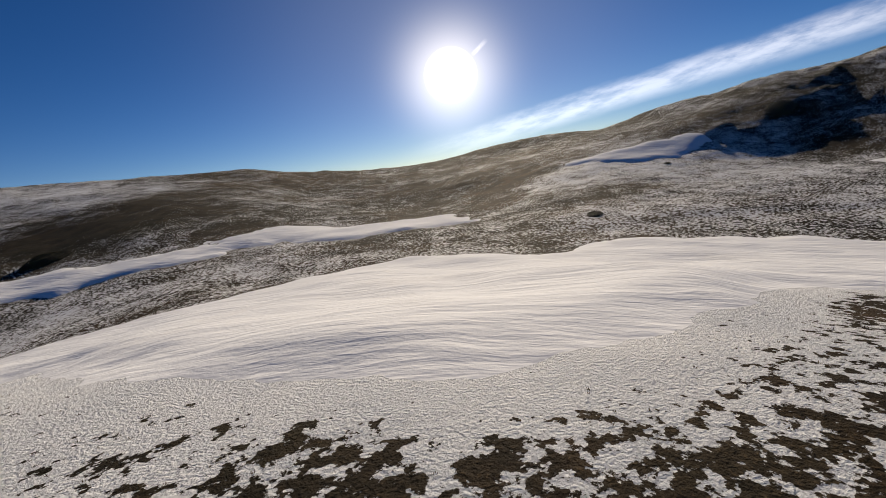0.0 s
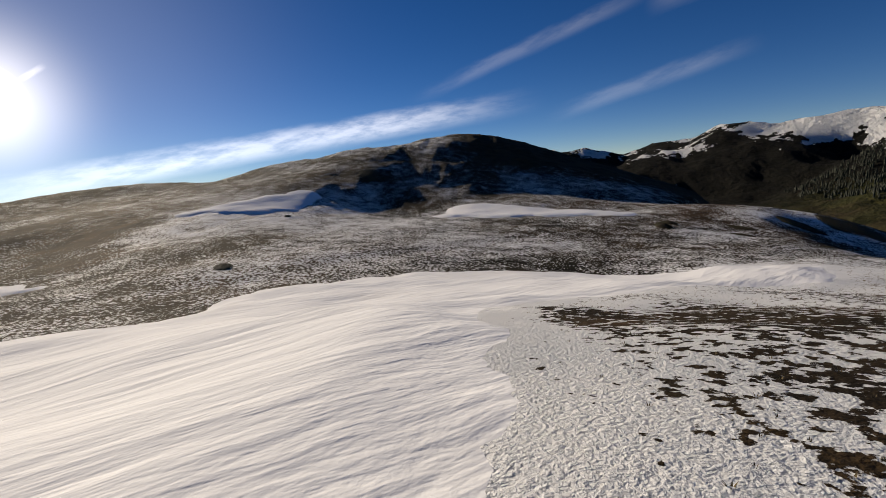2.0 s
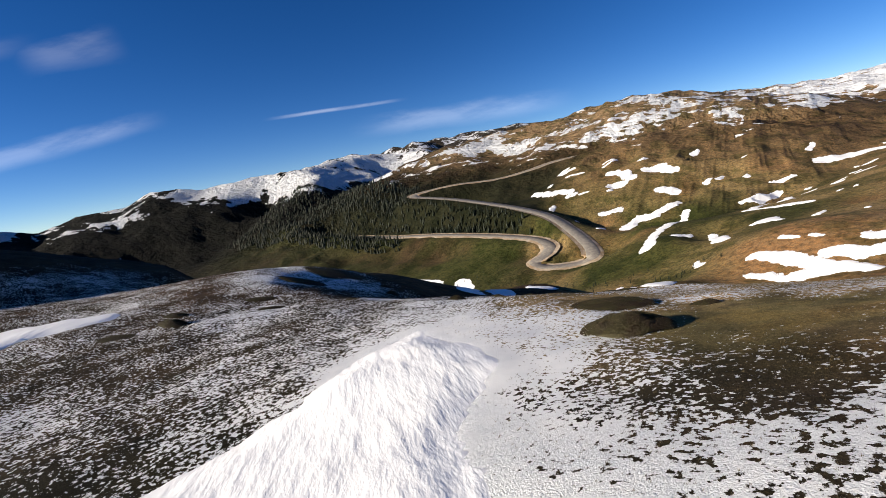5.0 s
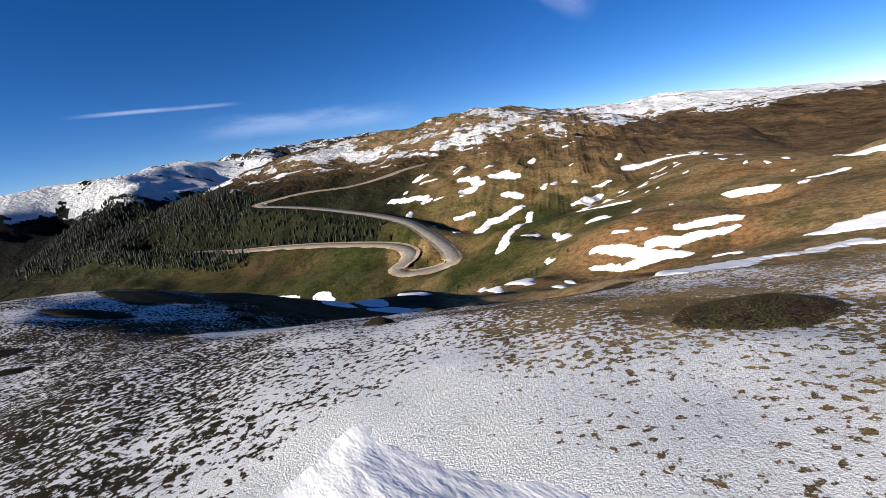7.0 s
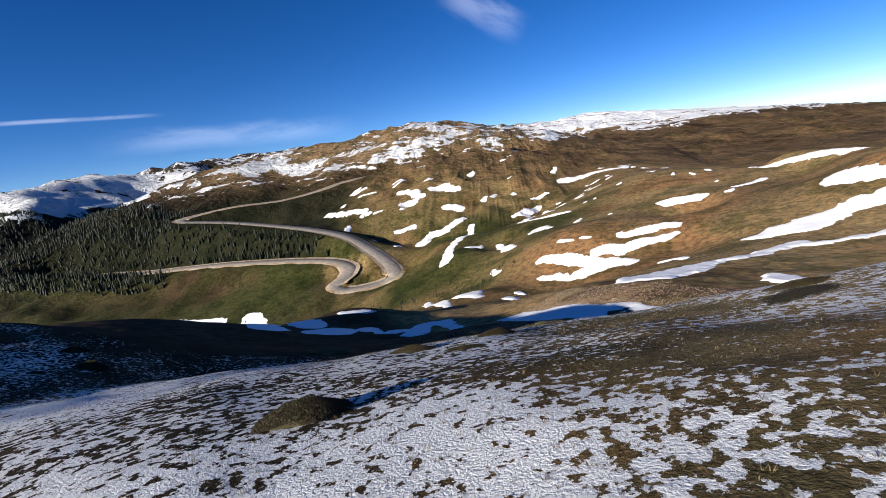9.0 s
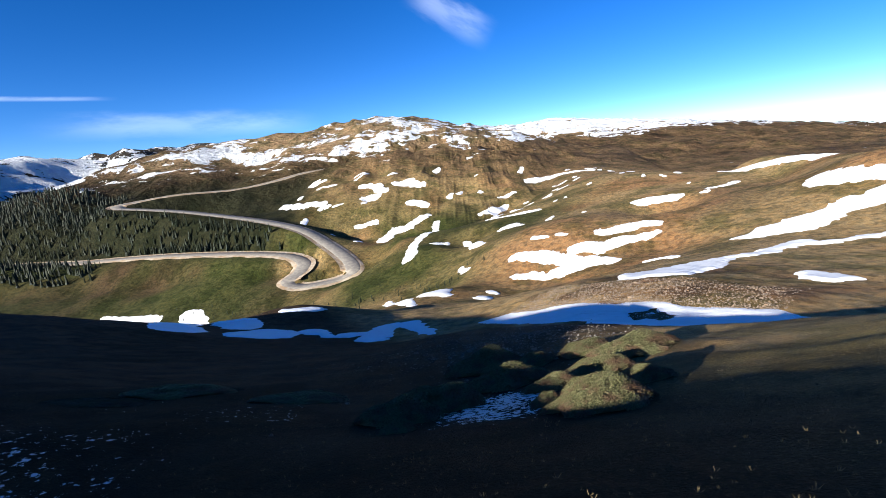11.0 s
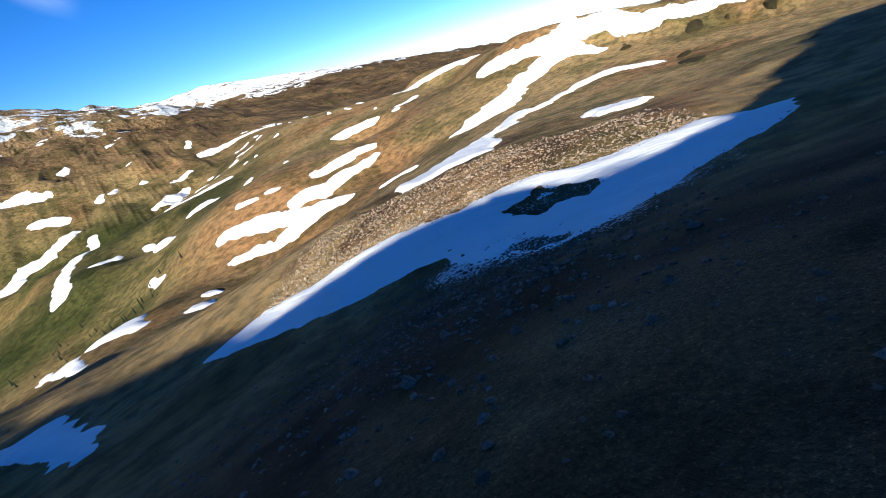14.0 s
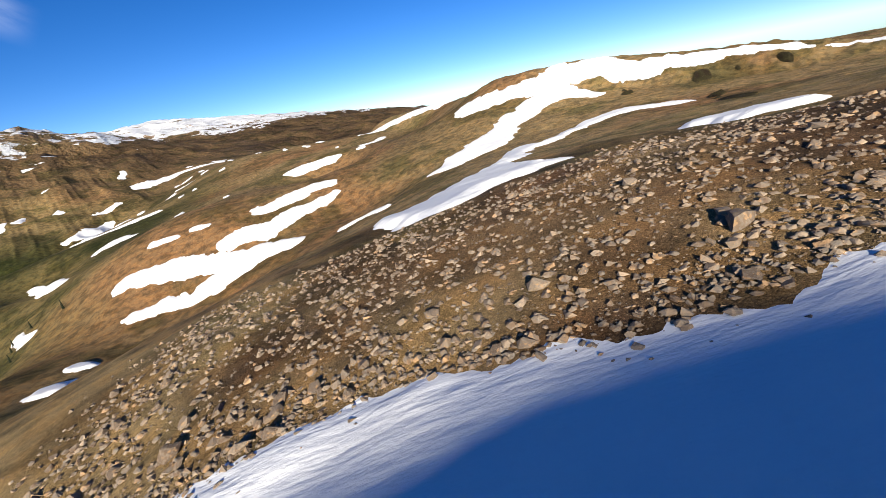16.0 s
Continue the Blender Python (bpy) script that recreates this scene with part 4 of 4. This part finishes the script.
def put(thing, x, y, sx=1.0, sy=None, sz=None, turn=0.0, sink=0.0, lean=True):
    """The pose of a thing on the ground, tilted with the slope."""
    z = float(ground_z(x, y)) - sink
    m = Matrix.Translation((x, y, z))
    if lean:
        e = 0.8
        nrm = Vector((-(float(ground_z(x + e, y)) - float(ground_z(x - e, y))) / (2 * e), -(float(ground_z(x, y + e)) - float(ground_z(x, y - e))) / (2 * e), 1)).normalized()
        m = m @ Vector((0, 0, 1)).rotation_difference(nrm).to_matrix().to_4x4()
    return m @ Matrix.Rotation(turn, 4, "Z") @ Matrix.Diagonal((sx, sy or sx, sz or sx, 1))


def place(proto, used, x, y, **how):
    """The first call sets the pattern itself down, later ones copies of it."""
    m = put(proto, x, y, **how)
    if used:
        return copy_thing(proto, m)
    proto.matrix_basis = m
    return proto


# ---------------------------------------------------------------- shrubs
def shrubs(protos, rows, label, group):
    used = set()
    for k, (x, y, sx, sy, sz, turn) in enumerate(rows):
        p = protos[k % len(protos)]
        tagged(place(p, p in used, x, y, sx=sx, sy=sy, sz=sz, turn=turn, sink=0.03), label, "shrub", group)
        used.add(p)


krumm = [shrub(2.0, 2.0, 0.85, s, M_KRUMM, 13000, 0.05, 90) for s in (3, 11, 23)]
shrubs(krumm, [
    (16.0, -7.3, 0.85, 0.61, 0.73, 0.2), (14.4, -2.6, 1.0, 0.72, 0.36, 0.33), (18.2, -2.6, 0.32, 0.23, 0.22, 0.46), (2.4, 2.1, 0.41, 0.3, 0.45, 0.59),
    (-14.8, -1.2, 0.65, 0.47, 0.51, 0.72), (-9.4, 3.2, 1.25, 0.9, 0.73, 0.2), (-18.2, -7.8, 0.8, 0.58, 0.8, 0.33), (-19.3, -11.3, 0.88, 0.63, 0.36, 0.46),
    (-17.9, 12.7, 0.68, 0.49, 0.51, 0.59), (-18.9, 17.7, 0.43, 0.31, 0.44, 0.72), (-26.3, 16.6, 2.5, 1.8, 0.8, 0.2), (-16.7, 13.8, 0.6, 0.44, 0.73, 0.33),
    (-15.9, 15.6, 0.45, 0.32, 0.66, 0.46), (-24.1, 9.8, 1.6, 1.15, 0.95, 0.59), (0.8, 9.5, 0.55, 0.4, 0.31, 0.72), (2.6, 7.9, 0.4, 0.29, 0.29, 0.2),
    (4.1, 7.0, 0.32, 0.23, 0.26, 0.33), (-0.2, 11.3, 0.45, 0.32, 0.29, 0.46), (4.8, 9.4, 0.4, 0.29, 0.29, 0.59), (11.8, 7.3, 0.65, 0.47, 0.31, 0.72),
    (10.2, 8.4, 0.45, 0.32, 0.2, 0.2), (12.6, 8.8, 0.6, 0.43, 0.22, 0.33), (7.4, -43.5, 0.6, 0.43, 0.55, 0.46), (-4.9, -43.9, 0.85, 0.61, 0.4, 0.59),
    (43.4, -81.1, 1.55, 1.12, 1.02, 0.72), (-56.9, -52.4, 2.25, 1.62, 1.31, 0.2), (-22.1, -53.5, 1.35, 0.97, 0.73, 0.33), (-21.4, -6.0, 0.75, 0.54, 0.51, 0.46),
    (-19.4, 0.9, 0.85, 0.61, 0.51, 0.59), (155.9, 145.2, 2.25, 1.62, 1.6, 0.72), (151, 142, 1.9, 1.37, 1.31, 0.2), (164.5, 126, 2.5, 1.8, 1.6, 0.33),
    (168, 118, 2.25, 1.62, 1.46, 0.46), (172, 108, 2.0, 1.44, 1.46, 0.59), (112, 103, 2.5, 1.8, 1.6, 0.72), (118, 108, 2.25, 1.62, 1.46, 0.2),
    (124, 110, 2.0, 1.44, 1.31, 0.33), (-11.5, 29, 0.8, 0.58, 0.44, 0.46), (-9.6, 33, 1.0, 0.72, 0.58, 0.59)],
    "dark olive krummholz mat hugging the tundra", "krummholz mats on the tundra")

willow = [shrub(2.0, 1.8, 1.0, s, M_WILLOW, 15000, 0.055, 160) for s in (5, 17, 29)]
shrubs(willow, [
    (-1.2, 26.2, 0.6, 0.53, 0.57, 0.2), (-0.3, 27.6, 0.69, 0.59, 0.62, 0.37), (1.2, 34.6, 1.01, 0.87, 0.78, 0.54), (3.3, 34.2, 1.14, 0.99, 0.78, 0.71),
    (5.7, 34.7, 1.2, 1.04, 0.76, 0.88), (1.8, 30.6, 0.91, 0.78, 0.74, 0.2), (3.1, 28.3, 0.9, 0.77, 0.72, 0.37), (3.7, 26.5, 0.81, 0.69, 0.72, 0.54),
    (3.6, 24.9, 0.69, 0.59, 0.64, 0.71), (2.5, 26.1, 0.48, 0.43, 0.48, 0.88), (2.9, 25.1, 0.57, 0.49, 0.45, 0.2), (-1.2, 30, 0.53, 0.46, 0.4, 0.37),
    (-5.5, 30.5, 1.5, 1.3, 0.5, 0.54), (-10.7, 31.5, 1.55, 1.33, 0.55, 0.71), (-1, 24.7, 0.28, 0.25, 0.29, 0.88), (5.2, 27.4, 0.97, 0.84, 0.7, 0.2),
    (5, 30.4, 1.05, 0.91, 0.74, 0.37), (7.2, 33.2, 1.13, 0.99, 0.74, 0.54), (2.4, 32.4, 0.9, 0.77, 0.7, 0.71)],
    "grey-green willow shrub with small leaves and reddish stems", "willow shrubs below the bench")


# ---------------------------------------------------------------- conifers
def conifer(h, seed):
    r = random.Random(seed)
    thing = new("fir_tree")
    v, f = [], []
    for i in range(7):
        a = 6.2832 * i / 6
        v.append((0.03 * h * math.cos(a) * 0.6, 0.03 * h * math.sin(a) * 0.6, -0.5))
    tip = len(v)
    v.append((0, 0, h * 0.96))
    f = [(i, (i + 1) % 6, tip) for i in range(6)]
    raw_part("trunk", v, f, M_BARK, thing)
    v, f = [], []
    z = 0.06 * h
    while z < h * 0.98:
        reach = (1 - z / h) ** 0.85 * h * 0.20 * r.uniform(0.8, 1.15) + 0.10
        n = 7 if z < h * 0.7 else 5
        for i in range(n):
            if r.random() < 0.12:
                continue
            a = 6.2832 * (i + r.random() * 0.7) / n + z
            l = reach * r.uniform(0.7, 1.2)
            c, s = math.cos(a), math.sin(a)
            w = l * 0.42
            k = len(v)
            droop = l * r.uniform(0.25, 0.55)
            v += [(0, 0, z + 0.10 * h * 0.4), (c * l * 0.6 - s * w, s * l * 0.6 + c * w, z - droop * 0.6), (c * l, s * l, z - droop), (c * l * 0.6 + s * w, s * l * 0.6 - c * w, z - droop * 0.6)]
            f += [(k, k + 1, k + 2), (k, k + 2, k + 3)]
        z += h * 0.055
    raw_part("crown", v, f, M_FIR, thing)
    return thing


fir_kinds = [conifer(10.0, s) for s in (2, 5, 9, 14)]
fir_used = set()
tr = random.Random(21)


def firs(count, inside, scale, label, group):
    done = tries = 0
    while done < count and tries < count * 60:
        tries += 1
        x, y = inside(tr)
        if np.min(np.hypot(ROAD[:, 0] - x, ROAD[:, 1] - y)) < 15:
            continue
        p = fir_kinds[tr.randrange(4)]
        s = tr.uniform(*scale)
        tagged(place(p, p in fir_used, x, y, sx=s * tr.uniform(0.85, 1.1), sz=s, turn=tr.uniform(0, 6.28), lean=False), label, "tree", group)
        fir_used.add(p)
        done += 1


def low_leg(x):
    return 376 + 0.2 * (-150 - x)


def high_leg(x):
    return 406 + 0.36 * (-142 - x)


def between_roads(r):
    x = -165 - 300 * r.random() ** 0.9
    return x, low_leg(x) + 14 + (high_leg(x) - low_leg(x) - 24) * r.random()


def below_road(r):
    x = -480 + 160 * r.random()
    return x, low_leg(x) - 12 - 30 * r.random()


def hill_edge(r):
    u = r.random()
    return -190 + 190 * u + r.gauss(0, 7), 300 - 75 * u + r.gauss(0, 9)


firs(230, between_roads, (0.65, 1.1), "dark green fir in dense forest between the road's two legs", "firs between the road's legs")
firs(60, below_road, (0.6, 1.0), "dark green fir on the slope below the road", "firs below the road")
firs(110, hill_edge, (0.2, 0.4), "small stunted fir at the foot of the shaded bank", "stunted firs along the valley edge")


def merged_forest():
    """The far woods, too many to count, as one thing."""
    r = random.Random(77)
    v, f = [], []
    for _ in range(4200):
        x, y = r.uniform(-800, -160), r.uniform(370, 640)
        if y > high_leg(x) + (60 if x < -400 else -6) or y < low_leg(x) - (60 if x < -330 else -10) or np.min(np.hypot(ROAD[:, 0] - x, ROAD[:, 1] - y)) < 15:
            continue
        z, h, w = float(ground_z(x, y)), r.uniform(5, 10), r.uniform(1.3, 2.1)
        for lo, hi, ww in ((0.08, 0.55, 1.0), (0.32, 0.8, 0.75), (0.58, 1.0, 0.5)):
            k, a0 = len(v), r.uniform(0, 6.28)
            v += [(x + w * ww * r.uniform(0.7, 1.2) * math.cos(a0 + 1.2566 * i), y + w * ww * r.uniform(0.7, 1.2) * math.sin(a0 + 1.2566 * i), z + lo * h + r.uniform(-0.5, 0.3)) for i in range(5)]
            v.append((x, y, z + hi * h))
            f += [(k + i, k + (i + 1) % 5, k + 5) for i in range(5)]
    tagged(raw_part("forest", v, f, M_FIR), "dark conifer forest covering the valley side", "forest", kind="stuff")


merged_forest()

# ---------------------------------------------------------------- rocks
def rock_mesh(seed, flat=0.7, material=M_ROCK):
    r = random.Random(seed)
    bm = bmesh.new()
    for _ in range(17):
        d = Vector((r.gauss(0, 1), r.gauss(0, 1), r.gauss(0, 1))).normalized()
        d = d * r.uniform(0.66, 1.0)
        bm.verts.new((d.x * r.uniform(0.8, 1.1), d.y * 0.8, d.z * flat))
    bmesh.ops.convex_hull(bm, input=bm.verts)
    for vv in [vv for vv in bm.verts if not vv.link_faces]:
        bm.verts.remove(vv)
    me = bpy.data.meshes.new("rock")
    bm.to_mesh(me)
    bm.free()
    me.materials.append(material)
    return me


rock_kinds = [rock_mesh(s, f) for s, f in ((1, 0.6), (2, 0.75), (3, 0.5), (4, 0.65), (5, 0.85), (6, 0.55))]
shaded_rock_kinds = [rock_mesh(s, f, M_SHADED_ROCK) for s, f in ((11, 0.6), (12, 0.75), (13, 0.5), (14, 0.65), (15, 0.85), (16, 0.55))]
rr = random.Random(33)


def boulder(x, y, size, label, group, kinds=rock_kinds):
    ob = new("rock", kinds[rr.randrange(6)])
    ob.matrix_basis = put(ob, x, y, sx=size * rr.uniform(0.85, 1.25), sy=size * rr.uniform(0.7, 1.1), sz=size * rr.uniform(0.7, 1.1), turn=rr.uniform(0, 6.28), sink=-size * 0.12)
    return tagged(ob, label, "rock", group)


for x, y, s in (
        (24.2, 79.4, 0.5), (24.6, 79.8, 0.3), (20.0, 84.8, 0.28), (19.3, 82.1, 0.24), (19.6, 81.6, 0.24), (15.5, 88.9, 0.32), (14.2, 88.5, 0.42), (13.4, 93.3, 0.34),
        (15.0, 87.4, 0.26), (21.0, 86.0, 0.13), (22.9, 80.8, 0.14), (26.2, 83.2, 0.2), (19.0, 87.4, 0.2), (16.3, 86.6, 0.26), (15.3, 86.3, 0.36), (15.9, 85.9, 0.3),
        (16.6, 87.0, 0.3), (14.8, 89.6, 0.34), (13.0, 90.4, 0.3), (17.4, 88.2, 0.24), (18.2, 85.9, 0.2)):
    boulder(x, y, s, "large tan lichen-spotted boulder on a scree slope", "boulders on the scree slope")
for x, y, s in (
        (3.9, 37.8, 0.26), (5.4, 42.0, 0.2), (0.6, 40.0, 0.16), (1.9, 38.1, 0.22), (0.4, 37.7, 0.14), (0.5, 36.7, 0.12), (0.1, 38.8, 0.17), (-0.3, 39.5, 0.14),
        (0.1, 38.5, 0.12), (3.9, 38.6, 0.2), (2.6, 38.6, 0.2), (2.2, 37.3, 0.14), (1.1, 37.0, 0.12), (-0.2, 37.2, 0.1)):
    boulder(x, y, s, "tan angular rock catching the low sun", "rocks on the sunlit crest")
for x, y, s in (
        (11.9, 60.5, 0.24), (13.1, 60.2, 0.3), (11.4, 59.9, 0.2), (10.5, 61.7, 0.18), (11.6, 62.8, 0.2), (10.7, 64.3, 0.18), (9.9, 68.4, 0.15), (12.6, 61.4, 0.2),
        (13.6, 61.6, 0.22)):
    boulder(x, y, s, "angular boulder with shade in its colour, in a shaded boulder field", "boulders in the shaded hollow", shaded_rock_kinds)
for x, y, s in ((16.7, 73.4, 0.30), (20.8, 71.3, 0.26), (24.9, 72.7, 0.2)):
    boulder(x, y, s, "lone brown boulder sticking out of the snowfield", "boulders in the snow")

# the upper rim of the shaded snowfield
RIM = ((8, 90), (10.4, 88.2), (14.8, 86.2), (17.9, 84.0), (20.3, 79.9), (23.6, 77.2), (27, 74.8), (31.5, 69.2), (37, 67.4))


def off_rim(r, d):
    k = r.randrange(len(RIM) - 1)
    u = r.random()
    return RIM[k][0] * (1 - u) + RIM[k + 1][0] * u + 0.66 * d, RIM[k][1] * (1 - u) + RIM[k + 1][1] * u + 0.75 * d


def scree_spot(r):
    """Along the lit spur above the snow, most of them near its lower edge."""
    return off_rim(r, 0.3 + 12 * r.random() ** 1.4)


def shoulder_spot(r):
    return r.gauss(2.5, 3.2), r.gauss(43, 4.0)


def gully_spot(r):
    return r.gauss(10.5, 3.0), r.gauss(63.5, 3.6)


def crest_spot(r):
    return r.gauss(2, 1.8), r.gauss(38.6, 1.2)


for count, spot, lo, hi, label, group, kinds in (
    (110, scree_spot, 0.12, 0.34, "angular tan stone in a sunlit scree slope", "scree stones on the spur", rock_kinds),
    (50, shoulder_spot, 0.08, 0.2, "angular stone with shade in its colour, on a shaded stony shoulder", "stones on the shaded shoulder", shaded_rock_kinds),
    (66, gully_spot, 0.08, 0.26, "stone lying in shaded scree, its colour darkened for the shade", "stones in the shaded hollow", shaded_rock_kinds),
    (22, crest_spot, 0.06, 0.18, "stone on the crest of the bank, its colour darkened for shade", "stones on the crest", shaded_rock_kinds),
):
    for _ in range(count):
        x, y = spot(rr)
        boulder(x, y, lo + (hi - lo) * rr.random() ** 2.2, label, group, kinds)


def gravel(name, count, spot, lo, hi, label, seed, material=M_ROCK):
    r = random.Random(seed)
    base = [([tuple(v.co) for v in me.vertices], [tuple(p.vertices) for p in me.polygons]) for me in rock_kinds[:4]]
    v, f = [], []
    for _ in range(count):
        x, y = spot(r)
        s = lo + (hi - lo) * r.random() ** 2.5
        m = put(None, x, y, sx=s * r.uniform(0.8, 1.3), sy=s, sz=s * r.uniform(0.6, 1.0), turn=r.uniform(0, 6.28), sink=-s * 0.1, lean=False)
        pv, pf = base[r.randrange(4)]
        k = len(v)
        v += [tuple(m @ Vector(p)) for p in pv]
        f += [tuple(i + k for i in face) for face in pf]
    tagged(raw_part(name, v, f, material), label, "scree", kind="stuff")


def wide_scree(r):
    x, y = off_rim(r, 0.1 + 15 * r.random() ** 1.3)
    return x + r.gauss(0, 1), y + r.gauss(0, 1)


def snow_edge(r):
    """Along the upper rim of the shaded snowfield, up to a metre above it."""
    return off_rim(r, abs(r.gauss(0, 0.9)) - 0.15)


gravel("scree", 11000, wide_scree, 0.02, 0.2, "loose tan scree and gravel covering the spur", 5)
gravel("scree", 2600, snow_edge, 0.02, 0.14, "reddish-brown stones and clods along the snow's rim", 15)
# stones below wear the rock colour that is darkened for shade
gravel("scree", 1800, lambda r: (r.gauss(17.0, 1.5), r.gauss(65.5, 1.5)), 0.03, 0.11, "small dark stones melting out of the snow", 12, M_SHADED_ROCK)
gravel("scree", 900, lambda r: (r.gauss(23.2, 1.5), r.gauss(69.3, 1.4)), 0.03, 0.13, "dark stones breaking through old snow", 9, M_SHADED_ROCK)
gravel("scree", 900, lambda r: (r.gauss(28, 3), r.gauss(64.4, 1.8)), 0.03, 0.13, "dark stones poking through the snow", 8, M_SHADED_ROCK)
gravel("scree", 3500, lambda r: (r.gauss(10, 4.5), r.gauss(64, 5)), 0.025, 0.16, "dark loose scree on the shaded slope", 6, M_SHADED_ROCK)
gravel("scree", 2500, lambda r: (r.gauss(2.5, 3.5), r.gauss(41.5, 4.0)), 0.025, 0.13, "dark loose stones on the shaded shoulder", 7, M_SHADED_ROCK)


# ---------------------------------------------------------------- turf
def turf(count, seed, centres, low, tall_most):
    """Dry grass tufts that stick out of the thin snow."""
    r = random.Random(seed)
    v, f = [], []
    while len(f) < count * 6:
        x, y = r.uniform(-18, 50), r.uniform(-42, 42)
        d = min(math.hypot(x - cx, y - cy) for cx, cy in centres)
        if d > 22 or r.random() < d / 26 or (y < -6 and polygon_distance(np.array([x]), np.array([y]), POND)[0] < 0.6):
            continue
        z = float(ground_z(x, y))
        tall = r.uniform(low, tall_most)
        for i in range(6):
            a = 6.2832 * i / 6 + r.random()
            l = tall * r.uniform(0.6, 1.4)
            k = len(v)
            c, s = math.cos(a), math.sin(a)
            v += [(x - s * 0.008, y + c * 0.008, z - 0.02), (x + s * 0.008, y - c * 0.008, z - 0.02), (x + c * l, y + s * l, z + tall * r.uniform(0.5, 1.0))]
            f.append((k, k + 1, k + 2))
    tagged(raw_part("grass", v, f, M_GRASS), "dry brown grass tufts sticking out of thin snow", "grass", kind="stuff")


turf(9000, 3, ((33, -21), (20, -10), (5, 2), (0, 28)), 0.012, 0.03)
turf(13000, 4, ((20, -4), (24, 4), (13, 6), (8, 8)), 0.02, 0.05)
